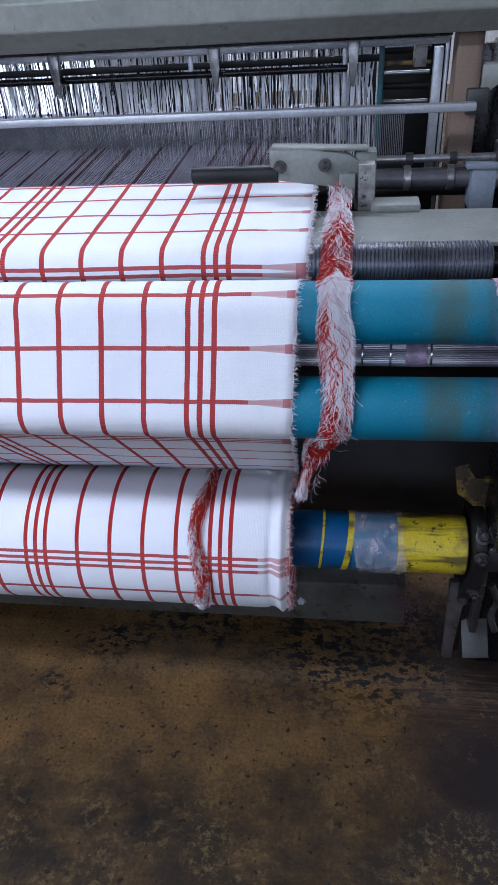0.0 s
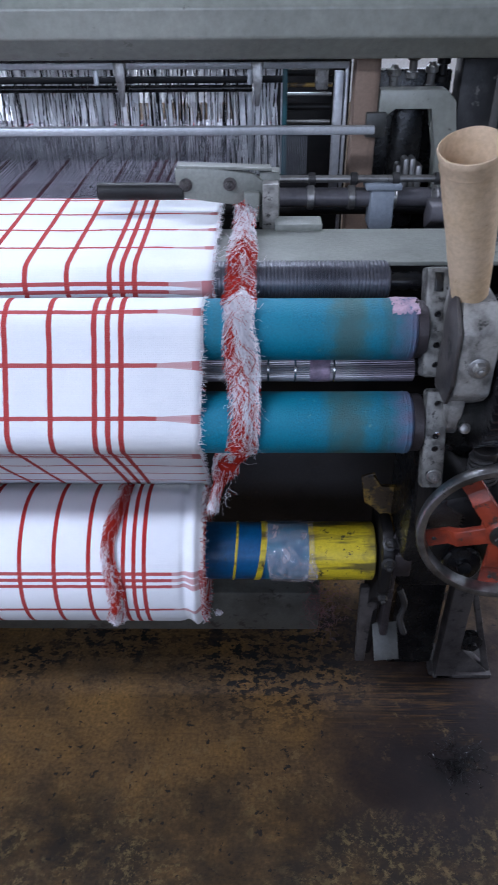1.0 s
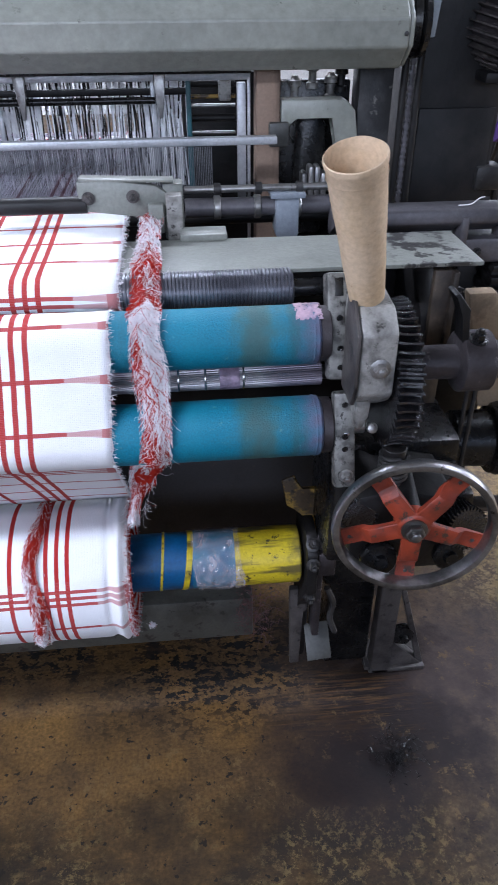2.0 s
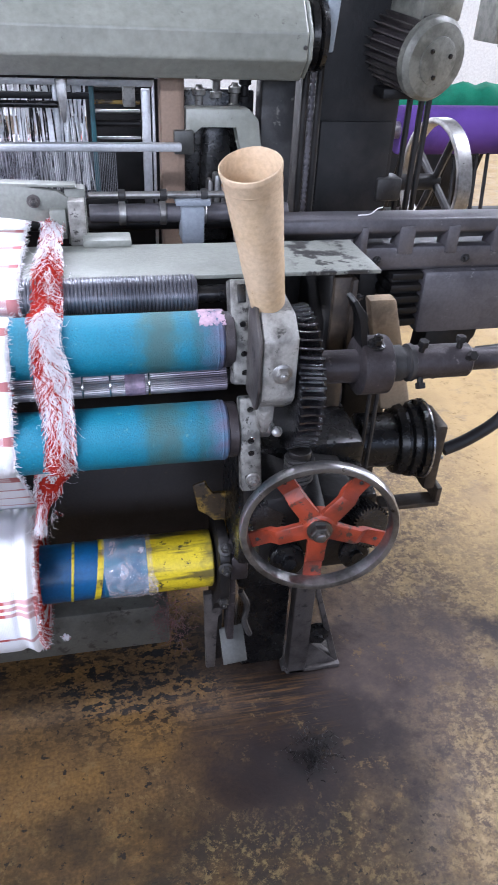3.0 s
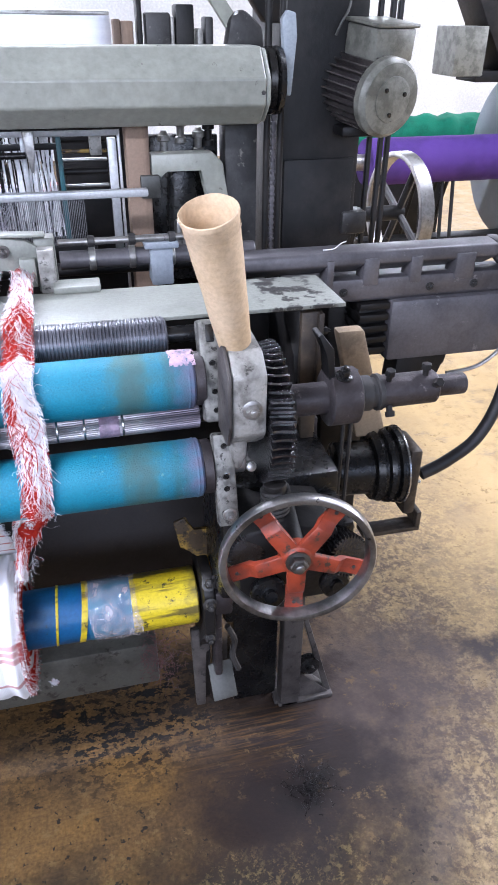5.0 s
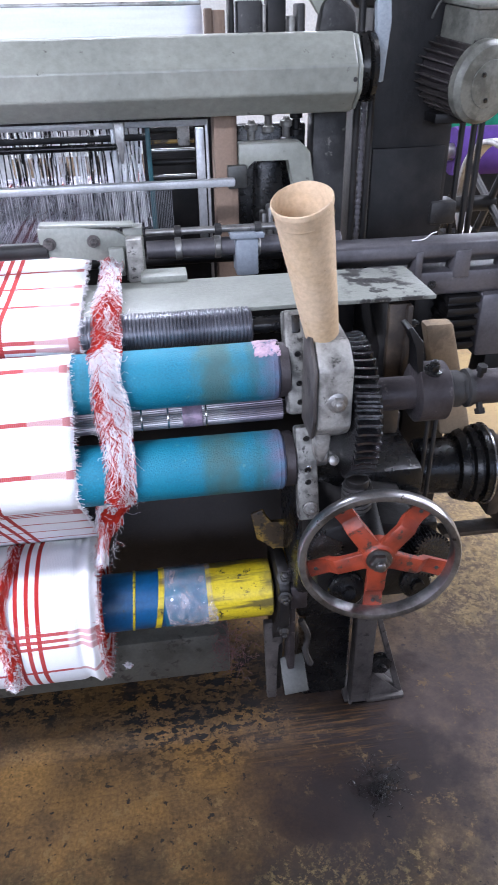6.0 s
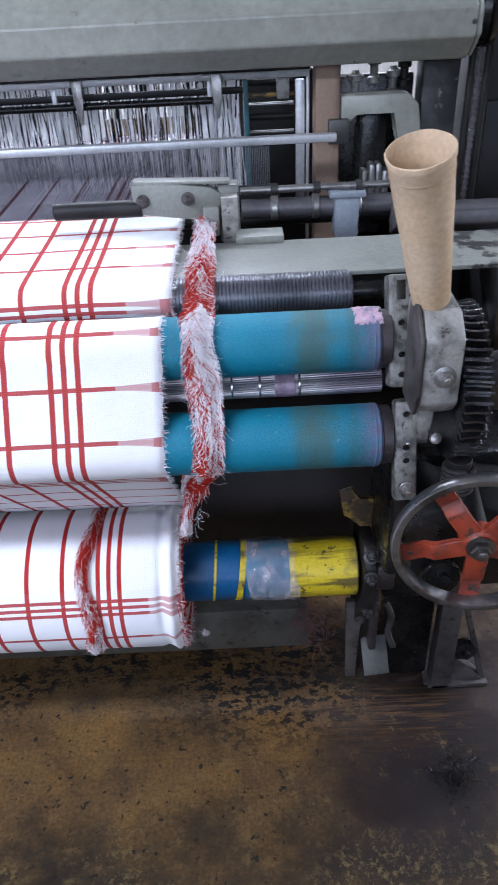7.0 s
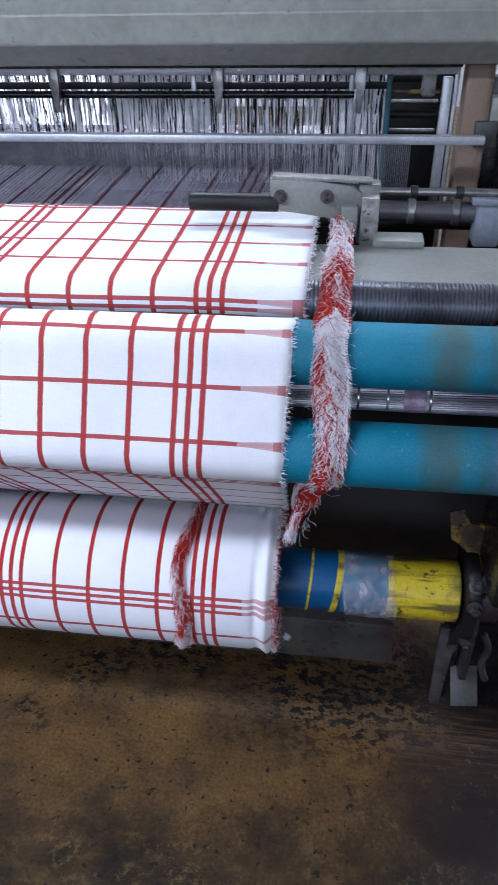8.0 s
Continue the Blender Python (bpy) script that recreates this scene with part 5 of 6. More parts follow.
# belts and the ring pulley behind the column
belts = thing("drive_belt", (0.55, 0.9, 0.5), "pair of black drive belts running down from the motor", "belt")
for xx in (0.520, 0.548, 0.565):
    bm = B()
    box(bm, xx, xx + 0.010, 0.86, 0.875, 0.55, 1.95, 0.002)
    part("strand", bm, M_HOSE, belts)
pul = thing("ring_pulley", (0.70, 1.0, 0.85), "pale steel ring pulley behind the drive column", "pulley")
bm = B()
turned(bm, [(-0.018, 0.138), (0.018, 0.138), (0.020, 0.145), (0.018, 0.152), (-0.018, 0.152), (-0.020, 0.145), (-0.018, 0.138)], (0.690, 1.02, 0.985), (1, 0.08, 0), 64, False)
part("rim", bm, M_STEEL, pul)
for k in range(4):
    a = math.tau * k / 4 + 0.5
    q = Vector((1, 0.08, 0)).normalized().to_track_quat("Z", "Y").to_matrix()
    bm = B()
    sweep(bm, [Vector((0.690, 1.02, 0.985)), Vector((0.690, 1.02, 0.985)) + q @ Vector((0.140 * math.cos(a), 0.140 * math.sin(a), 0))], 0.010, 8)
    part("spoke", bm, M_IRON, pul)
bm = B()
rod(bm, (0.45, 1.0, 0.985), (0.70, 1.02, 0.985), 0.02, 16)
part("axle", bm, M_DARK, pul)

# arched casting with its black lever
arch = thing("arch_casting", (0.07, 0.73, 1.0), "pale grey-green arched casting beside the wooden post", "casting")
bm = B()
prism(bm, [(0.002, 1.200), (0.125, 1.200), (0.146, 1.180), (0.158, 1.10), (0.158, 1.0), (0.122, 1.0), (0.118, 1.09), (0.105, 1.172), (0.030, 1.172), (0.018, 1.150), (0.002, 1.14)], 0.70, 0.74, "y", 0.005)
part("arch", bm, M_GREY, arch, "pale grey-green casting")
bm = B()
box(bm, -0.022, 0.016, 0.685, 0.70, 1.12, 1.163, 0.003)
part("pad", bm, M_TAB, arch)
lev = thing("picking_lever", (0.07, 0.77, 0.95), "black oily picking lever inside the arch", "lever")
bm = B()
prism(bm, [(0.028, 0.93), (0.098, 0.93), (0.100, 1.15), (0.085, 1.168), (0.050, 1.165), (0.040, 1.14)], 0.745, 0.775, "y", 0.01)
part("arm", bm, M_BLACK, lev)
bm = B()
for k in range(4):
    box(bm, 0.046 + 0.013 * k, 0.058 + 0.013 * k, 0.700 - 0.004 * (k % 2), 0.735, 0.985, 1.085 - 0.012 * abs(k - 1.5), 0.005)
part("grip", bm, M_STEEL, lev)
bm = B()
box(bm, 0.01, 0.155, 0.80, 0.83, 0.60, 1.22, 0.004)
part("guard", bm, M_BLACK, lev)
# valves seen above the arch
for xx, hh in ((0.040, 1.235), (0.075, 1.262), (0.112, 1.24), (0.133, 1.255)):
    bm = B()
    turned(bm, [(0, 0.012), (0.01, 0.012), (0.012, 0.008), (0.03, 0.008), (0.032, 0.013), (0.042, 0.013), (0.045, 0.008), (0.05, 0.006)], (xx, 0.79, hh - 0.055), (0, 0, 1), 16)
    solo("valve", bm, M_ALU if xx < 0.12 else M_DARK, "small grey valve fitting on the arched casting", "valve", "valves")

# slide rail, arm box and clutch at the end of the loom
rail = thing("slide_rail", (0.4, 0.4, 1.0), "long oily grey slide rail at the loom end", "rail")
bm = B()
prism(bm, [(0.385, 1.056), (0.388, 1.078), (0.43, 1.082), (0.44, 1.05), (0.43, 1.03)], 0.05, 0.60, "x", 0.004)
part("bar", bm, M_SLATE, rail)
bm = B()
prism(bm, [(0.598, 1.082), (0.62, 1.082), (0.665, 1.045), (0.70, 0.985), (0.70, 0.95), (0.68, 0.95), (0.64, 1.025), (0.60, 1.055)], 0.385, 0.44, "y", 0.005)
part("bent_end", bm, M_SLATE, rail, "bent bright rail end")
bm = B()
prism(bm, [(0.385, 1.030), (0.390, 0.985), (0.43, 0.975), (0.47, 0.985), (0.47, 1.02)], 0.20, 0.66, "x", 0.008)
part("lower_bar", bm, M_SLATE, rail)
for xx, ww in ((0.265, 0.014), (0.335, 0.030), (0.425, 0.024), (0.515, 0.040)):
    bm = B()
    box(bm, xx, xx + ww, 0.383, 0.425, 1.016, 1.066, 0.004)
    part("post", bm, M_SLATE, rail)
for xx in (0.30, 0.47, 0.56):
    bolt(rail, "bolt", (xx, 0.388, 1.006), (0, -1, 0.1), 0.0055, 0.006, M_IRON)
armbox = thing("arm_box", (0.5, 0.42, 0.83), "dark grey cast gear box under the slide rail", "gear box")
bm = B()
prism(bm, [(0.395, 0.985), (0.640, 0.985), (0.672, 0.955), (0.672, 0.885), (0.640, 0.862), (0.395, 0.862)], 0.38, 0.50, "y", 0.010)
part("casting", bm, M_SLATE, armbox)
bm = B()
for k in range(5):
    box(bm, 0.335, 0.395, 0.385, 0.49, 0.880 + 0.022 * k, 0.893 + 0.022 * k, 0.003)
box(bm, 0.34, 0.395, 0.40, 0.48, 0.87, 0.98, 0.003)
part("ribs", bm, M_DARK, armbox)
bm = B()
prism(bm, [(0.430, 0.866), (0.540, 0.866), (0.535, 0.835), (0.515, 0.825), (0.495, 0.78), (0.470, 0.745), (0.440, 0.755), (0.425, 0.80)], 0.40, 0.46, "y", 0.008)
part("claw", bm, M_DARK, armbox)
bm = B()
turned(bm, [(0, 0.010), (0.006, 0.010), (0.008, 0.006)], (0.635, 0.379, 0.925), (0, -1, 0), 14)
part("plug", bm, M_BLACK, armbox)
bm = B()
sweep(bm, smooth_line([(0.665, 0.39, 0.93), (0.650, 0.38, 0.88), (0.60, 0.38, 0.835), (0.53, 0.38, 0.825)]), 0.004, 8)
part("thin_pipe", bm, M_STEEL, armbox)
bm = B()
box(bm, 0.30, 0.40, 0.46, 0.62, 0.40, 0.99, 0.01)
part("pedestal", bm, M_DARK, armbox)
hose = thing("rubber_hose", (0.6, 0.33, 0.6), "thick black rubber hose hanging from the rail end", "hose")
bm = B()
sweep(bm, smooth_line([(0.665, 0.385, 1.01), (0.652, 0.36, 0.975), (0.642, 0.34, 0.90), (0.622, 0.32, 0.79), (0.575, 0.30, 0.715), (0.51, 0.29, 0.675), (0.455, 0.285, 0.655)], 8), 0.0125, 14)
part("pipe", bm, M_HOSE, hose)
bm = B()
rod(bm, (0.668, 0.385, 1.03), (0.650, 0.355, 0.93), 0.021, 18)
part("cuff", bm, M_HOSE, hose)

clutch = thing("clutch_drum", (0.33, 0.25, 0.65), "black grooved clutch drum with a steel edge", "clutch")
CY, CZ = 0.245, 0.722
bm = B()
turned(bm, [(0, 0.045), (0.002, 0.050), (0.065, 0.050), (0.068, 0.062), (0.080, 0.066), (0.083, 0.060), (0.088, 0.060), (0.091, 0.068), (0.099, 0.070), (0.102, 0.062), (0.107, 0.062), (0.110, 0.071), (0.120, 0.071), (0.122, 0.066), (0.124, 0.03)], (0.250, CY, CZ), (1, -0.06, 0), 56)
part("drum", bm, M_BLACK, clutch)
bm = B()
turned(bm, [(0, 0.0715), (0.001, 0.0735), (0.004, 0.0735), (0.005, 0.0715)], (0.369, CY - 0.008, CZ), (1, -0.06, 0), 56, False)
part("edge_ring", bm, M_BRIGHT, clutch, "bright steel edge")
bm = B()
box(bm, 0.378, 0.402, CY - 0.05, CY + 0.03, CZ - 0.09, CZ + 0.05, 0.006)
part("side_plate", bm, M_RUSTY, clutch)
bolt(clutch, "axle_nut", (0.402, CY - 0.015, CZ - 0.04), (1, -0.2, 0), 0.007, 0.012)
bm = B()
box(bm, 0.30, 0.415, CY - 0.055, CY - 0.02, CZ - 0.128, CZ - 0.118, 0.002)
box(bm, 0.405, 0.415, CY - 0.055, CY + 0.02, CZ - 0.118, CZ - 0.085, 0.002)
part("tray", bm, M_RUSTY, clutch, "oily angle iron tray")
bm = B()
rod_x(bm, 0.18, 0.26, CY, CZ, 0.02, 20)
part("axle", bm, M_DARK, clutch)
for xx in (0.232, 0.245):
    bm = B()
    rod(bm, (xx, 0.17, 0.62), (xx, 0.17, 0.96), 0.004, 8)
    part("tie_rod", bm, M_IRON, clutch)

# wooden picking stick behind the shaft
stick = thing("picking_stick", (0.30, 0.275, 0.79), "pale worn wooden picking stick behind the drive shaft", "stick")
bm = B()
prism(bm, [(0.246, 0.985), (0.294, 0.985), (0.352, 0.790), (0.349, 0.772), (0.298, 0.772)], 0.262, 0.290, "y", 0.006)
part("blade", bm, M_STICK, stick)
bm = B()
rod_x(bm, 0.18, 0.40, 0.302, 0.83, 0.012, 14)
part("pivot", bm, M_DARK, stick)
# lint caught on the lower rail
lr = random.Random(41)


def lint(i):
    return (-0.085 + lr.gauss(0, 0.022), 0.305, 0.25 + lr.gauss(0, 0.045)), (lr.gauss(0, 1), -0.3, lr.gauss(0, 1)), lr.uniform(0.012, 0.035), 0.4


solo("lint_tangle", strands(260, lint, lr, 5, 0.0006), mat("dusty_red_lint", (0.16, 0.07, 0.07), 0.9, second=(0.09, 0.07, 0.07), scale=60), "dusty reddish lint caught on the lower rail", "lint", kind="stuff")

# odd wires and a snippet of thread
bm = B()
sweep(bm, smooth_line([(0.42, 0.79, 1.56), (0.425, 0.785, 1.46), (0.405, 0.78, 1.42), (0.398, 0.785, 1.40)]), 0.0028, 8)
solo("loose_wire", bm, M_TAB, "pale loose wire hanging on the drive column", "wire")
bm = B()
sweep(bm, smooth_line([(0.255, 0.386, 1.086), (0.275, 0.384, 1.088), (0.288, 0.386, 1.096), (0.298, 0.388, 1.098)]), 0.0011, 6)
solo("thread_snippet", bm, M_STRANDW, "white thread snippet lying on the slide rail", "thread")

# shafts behind the breast plate
for nm, y, z, r, x0, x1, mt in (("guide_shaft", 0.48, 1.098, 0.006, -0.19, 0.12, M_STEEL), ("rocking_shaft", 0.50, 1.062, 0.016, -0.19, 0.16, M_SLATE), ("rocking_shaft", 0.55, 1.030, 0.012, -0.9, 0.16, M_DARK)):
    t = thing(nm, (x0, y, z), "worn steel shaft running behind the breast plate", "shaft", "shafts behind the plate")
    bm = B()
    rod_x(bm, x0, x1, y, z, r, 20)
    part("bar", bm, mt, t)
    for k in range(4):
        bm = B()
        rod_x(bm, x0 + 0.05 + 0.07 * k, x0 + 0.062 + 0.07 * k, y, z, r + 0.004, 20)
        part("collar", bm, M_STEEL if r > 0.01 else M_IRON, t)
blk = thing("shaft_clamp", (-0.015, 0.47, 1.01), "blue-grey clamp block on the rocking shaft", "clamp")
bm = B()
box(bm, -0.034, 0.006, 0.47, 0.52, 1.015, 1.082, 0.004)
part("body", bm, M_FLANGE, blk)
bm = B()
box(bm, -0.044, 0.016, 0.465, 0.53, 1.082, 1.092, 0.002)
part("cap", bm, M_FLANGE, blk)

# sley: white batten, reed, warp and healds
batten = thing("sley_batten", (-0.5, 0.60, 1.14), "white painted metal sley batten over the reed", "batten")
bm = B()
box(bm, LEFT, -0.018, 0.594, 0.612, 1.143, 1.157, 0.003)
part("bar", bm, M_WHITEBAR, batten)
bm = B()
box(bm, LEFT, -0.12, 0.598, 0.622, 1.035, 1.060, 0.003)
part("sole", bm, M_DARK, batten)
wire_mat = mat("reed_wire", (0.20, 0.20, 0.22), 0.4, 0.6, second=(0.3, 0.3, 0.32), scale=20)
rng = random.Random(3)
bm = B()
x = LEFT
while x < -0.135:
    box(bm, x, x + 0.0010, 0.604, 0.609, 1.058, 1.145)
    x += 0.0032
solo("reed_wires", bm, wire_mat, "fine grey steel reed wires under the batten", "reed", kind="stuff", smooth=False)


def warp_sheet():
    rng = random.Random(12)
    bms = {k: B() for k in ("pale", "red")}
    x = LEFT
    while x < -0.285:
        k = (x - 0.006 + 0.7328 + 30.68) % 0.3068
        red = any(abs(k - c) < 0.0032 for c in (0.004, 0.0205, 0.037, 0.0916, 0.1462, 0.2008, 0.2554))
        dz = rng.uniform(-0.002, 0.002)
        up = rng.choice((-1, 1))
        sweep(bms["red" if red else "pale"], [(x, 0.398, 1.0865), (x + 0.01, 0.606, 1.10 + dz), (x + 0.012, 0.82, 1.096 + 0.026 * up), (x + 0.012, 1.35, 1.032)], 0.00042, 3)
        x += 0.0021 if not red else 0.0013
    solo("warp_threads", bms["pale"], mat("pale_warp", (0.54, 0.52, 0.61), 0.7, scale=9), "pale grey warp threads between cloth and healds", "warp threads", kind="stuff", smooth=False)
    solo("warp_threads", bms["red"], mat("dark_red_warp", (0.10, 0.02, 0.035), 0.8, scale=9), "dark red warp threads of the check stripes", "warp threads", kind="stuff", smooth=False)


warp_sheet()


def back_warp():
    """The dense white warp between the healds and the back rest."""
    t = thing("warp_sheet", (-0.7, 1.36, 1.13), "dense white warp sheet with red stripes on the back rest", "warp sheet")
    bm = B()
    uvl = bm.loops.layers.uv.new("cloth")
    ys = [(0.93, 1.082), (1.08, 1.064), (1.22, 1.048), (1.34, 1.034), (1.375, 1.026), (1.386, 1.004)]
    nx = 60
    rows = [[bm.verts.new((LEFT + (-0.19 - LEFT) * i / nx, y, z + 0.002 * noise.noise((i * 0.5, y * 6, 4)))) for i in range(nx + 1)] for y, z in ys]
    for j in range(len(ys) - 1):
        for i in range(nx):
            f = bm.faces.new((rows[j][i], rows[j][i + 1], rows[j + 1][i + 1], rows[j + 1][i]))
            for lp in f.loops:
                lp[uvl].uv = (lp.vert.co.x - 0.2, -29.88)
    part("warp", bm, M_CLOTH, t, "white warp with red stripes")
    bm = B()
    rod_x(bm, LEFT, -0.15, 1.36, 1.002, 0.022, 20)
    part("back_rest", bm, M_STEEL, t, "steel back rest roller")


back_warp()


def healds():
    rng = random.Random(21)
    mats = (M_WIRE, M_BLACK)
    for row, (y, count) in enumerate(((0.80, 300), (0.84, 300), (0.88, 300))):
        t = thing("heald_rack", (-0.7, y, 1.0), "heald frame with white and black wires over the warp", "heald frame", "heald frames")
        for col_i, m in enumerate(mats):
            bm = B()
            for i in range(count * 2 // 3 if col_i == 0 else count // 3):
                x = LEFT + (-0.185 - LEFT) * rng.random()
                if col_i == 0 and i % 9 == 0:
                    x = rng.uniform(-0.262, -0.188)
                s = rng.gauss(0, 0.006)
                w = rng.uniform(0.0008, 0.0016)
                sweep(bm, [(x + s, y, 1.250), (x, y + 0.004, 1.15), (x - s, y, 1.02)], w, 3)
            o = part("heald_wire", bm, m, t)
            o["kind"] = "stuff"
        for z in (1.252, 1.205 if row == 0 else 1.245, 1.02):
            bm = B()
            box(bm, LEFT, -0.17, y - 0.006, y + 0.006, z - 0.006, z + 0.006, 0.002)
            part("rail", bm, M_DARK, t)
        for x in (-0.545, -0.245):
            if row == 0:
                bm = B()
                box(bm, x, x + 0.010, y - 0.012, y - 0.006, 1.06, 1.26, 0.002)
                part("stay", bm, M_WHITEBAR, t)
        bm = B()
        box(bm, -0.176, -0.166, y - 0.008, y + 0.008, 1.0, 1.26, 0.002)
        part("side_bar", bm, mat("teal_paint", (0.02, 0.10, 0.12), 0.5) if row == 0 else M_WHITEBAR, t)


healds()
hs = thing("heald_support", (-0.1, 0.82, 1.1), "bank of small steel rods beside the healds", "support")
for k, (z, mt) in enumerate(((1.236, M_STEEL), (1.212, M_DARK), (1.190, M_GREASE), (1.172, M_STEEL), (1.150, M_DARK), (1.120, M_STEEL))):
    bm = B()
    rod_x(bm, -0.17, -0.075, 0.83 + 0.008 * (k % 2), z, 0.004 + 0.003 * (k % 3 == 1), 10)
    part("rod", bm, mt, hs)
bm = B()
box(bm, -0.110, -0.086, 0.80, 0.83, 1.185, 1.225, 0.003)
part("clip", bm, M_ALU, hs)
bm = B()
box(bm, -0.075, -0.058, 0.78, 0.80, 0.98, 1.22, 0.002)
box(bm, -0.055, -0.050, 0.77, 0.79, 0.90, 1.24, 0.001)
part("white_upright", bm, M_WHITEBAR, hs, "dull white upright")
# dark panels added in place of the gloom behind the healds
back = thing("dark_backing", (-0.5, 1.355, 0.6), "added dark panels that keep the background behind the healds dark", "panel")
for x0, x1 in ((LEFT - 1.0, -1.23), (-0.985, -0.5), (-0.497, 0.02)):
    bm = B()
    box(bm, x0, x1, 1.39, 1.42, 0.0, 0.985, 0.004)
    part("sheet", bm, M_DARK, back)
bm = B()
box(bm, -0.185, -0.02, 0.985, 1.0, 0.55, 1.215, 0.003)
part("side_backing", bm, M_DARK, back)
hr = thing("harness_rail", (-0.6, 0.76, 1.23), "bright steel harness rail under the top beam", "rail")
bm = B()
box(bm, LEFT, -0.055, 0.752, 0.764, 1.2285, 1.2415, 0.002)
part("bright_bar", bm, M_WHITEBAR, hr, "bright steel bar")
bm = B()
rod_x(bm, LEFT, -0.235, 0.772, 1.193, 0.0065, 14)
part("dark_rod", bm, M_BLACK, hr)
for xx in (-0.80, -0.485, -0.225):
    bm = B()
    prism(bm, [(xx - 0.012, 1.243), (xx + 0.012, 1.243), (xx + 0.008, 1.205), (xx + 0.003, 1.165), (xx - 0.003, 1.165), (xx - 0.008, 1.205)], 0.744, 0.752, "y", 0.002)
    part("hanger", bm, M_STEEL, hr)
# black strip that stands for the shadow under the top beam
bm = B()
box(bm, LEFT, -0.055, 0.70, 0.745, 1.246, 1.2535, 0.002)
part("shade_strip", bm, M_BLACK, hr)

# things on and behind the top beam
bm = B()
nx, nz = 30, 10
grid = {}
for i in range(nx + 1):
    for k in range(nz + 1):
        xx = LEFT + (-0.045 - LEFT) * i / nx
        grid[i, k] = bm.verts.new((xx, 0.84 + 0.012 * noise.noise((xx * 4, k * 0.4, 0)) + 0.03 * (k / nz), 1.30 + 0.132 * k / nz))
for i in range(nx):
    for k in range(nz):
        bm.faces.new((grid[i, k], grid[i + 1, k], grid[i + 1, k + 1], grid[i, k + 1]))
sheet = thing("warp_cover", (-0.6, 0.85, 1.3), "pale bluish white cover sheet behind the beam", "cover")
ob = part("sheet", bm, M_LABEL, sheet)
ob.modifiers.new("thickness", "SOLIDIFY").thickness = 0.002
bm = B()
rod_x(bm, LEFT, -0.045, 0.872, 1.434, 0.005, 12)
part("hem_rod", bm, M_STEEL, sheet)
bm = B()
box(bm, -0.044, -0.030, 0.80, 0.84, 1.26, 1.425, 0.003)
box(bm, -0.030, -0.006, 0.80, 0.84, 1.26, 1.422, 0.003)
solo("wooden_stile", bm, M_WOOD, "short wooden stile standing behind the beam", "stile")
jac = thing("lever_bank", (0.08, 0.82, 1.38), "bank of grey levers and boxes on the loom arch", "lever bank")
for x0, x1, z1, mt in ((0.002, 0.012, 1.62, M_DARK), (0.018, 0.066, 1.436, M_IRON), (0.066, 0.074, 1.43, M_ALU), (0.076, 0.112, 1.45, M_DARK), (0.118, 0.130, 1.41, M_ALU), (0.134, 0.150, 1.43, M_IRON)):
    bm = B()
    box(bm, x0, x1, 0.80, 0.85, 1.34, z1, 0.004)
    part("box" if x1 - x0 > 0.02 else "lever", bm, mt, jac)
bm = B()
prism(bm, [(0.085, 1.53), (0.115, 1.53), (0.200, 1.42), (0.180, 1.40)], 0.78, 0.80, "y", 0.003)
part("stay", bm, M_GREY, jac, "grey diagonal stay")
bm = B()
prism(bm, [(0.165, 1.37), (0.245, 1.37), (0.240, 1.415), (0.20, 1.445), (0.175, 1.43)], 0.76, 0.80, "y", 0.01)
part("cheek", bm, M_IRON, jac)
bm = B()
prism(bm, [(0.15, 1.56), (0.30, 1.56), (0.30, 1.42), (0.255, 1.42)], 0.80, 0.84, "y", 0.006)
part("gusset", bm, M_DARK, jac)

# ---- far end of the hall: warp beams ----
def warp_beam(at, turn, length, barrel_r, flange_r, yarn, label):
    t = thing("warp_beam", at, label, "warp beam", "stored warp beams")
    m = pose(*at, 0, 0, turn)
    ax = m.to_3x3() @ Vector((1, 0, 0))
    o = m @ Vector((0, 0, flange_r))
    bm = B()
    turned(bm, [(0, barrel_r * 0.97), (0.01, barrel_r), (length - 0.01, barrel_r), (length, barrel_r * 0.97)], o, ax, 48)
    part("yarn", bm, yarn, t, "wound yarn")
    for s in (length, length + 0.26) if length > 0.3 else (0.0, length):
        bm = B()
        turned(bm, [(0, flange_r - 0.01), (0.004, flange_r), (0.016, flange_r), (0.02, flange_r - 0.01), (0.03, 0.12), (0.04, 0.10)], o + ax * s, ax, 56)
        part("flange", bm, M_FLANGE, t, "grey painted flange")
    bm = B()
    turned(bm, [(0, 0.04), (length + 0.5, 0.04)], o - ax * 0.1, ax, 20)
    part("shaft", bm, M_STEEL, t)
    return t


warp_beam((1.30, 2.75, 0.38), 2.0, 0.86, 0.112, 0.425, M_PURPLE, "warp beam wound with purple yarn between grey flanges")
trestle = thing("beam_trestle", (1.7, 2.75, 0.0), "dark steel trestle carrying the warp beam", "trestle")
for xx in (1.36, 1.62, 1.74, 1.80):
    bm = B()
    sweep(bm, [(xx, 2.75, 0.80), (xx - 0.04, 2.55, 0.01)], 0.010, 8)
    sweep(bm, [(xx, 2.75, 0.80), (xx + 0.02, 3.1, 0.01)], 0.010, 8)
    part("leg", bm, M_DARK, trestle)
bm = B()
box(bm, 1.30, 2.35, 2.70, 2.80, 0.36, 0.42, 0.005)
part("crosspiece", bm, M_DARK, trestle)
bm = B()
nseg = 40
prof = [(0.0, 0.07), (0.02, 0.09)] + [(0.02 + 0.03 * k, 0.094 - 0.022 * math.exp(-((k - 9) / 1.6) ** 2) + 0.006 * math.sin(k * 1.3)) for k in range(1, 31)] + [(0.95, 0.06)]
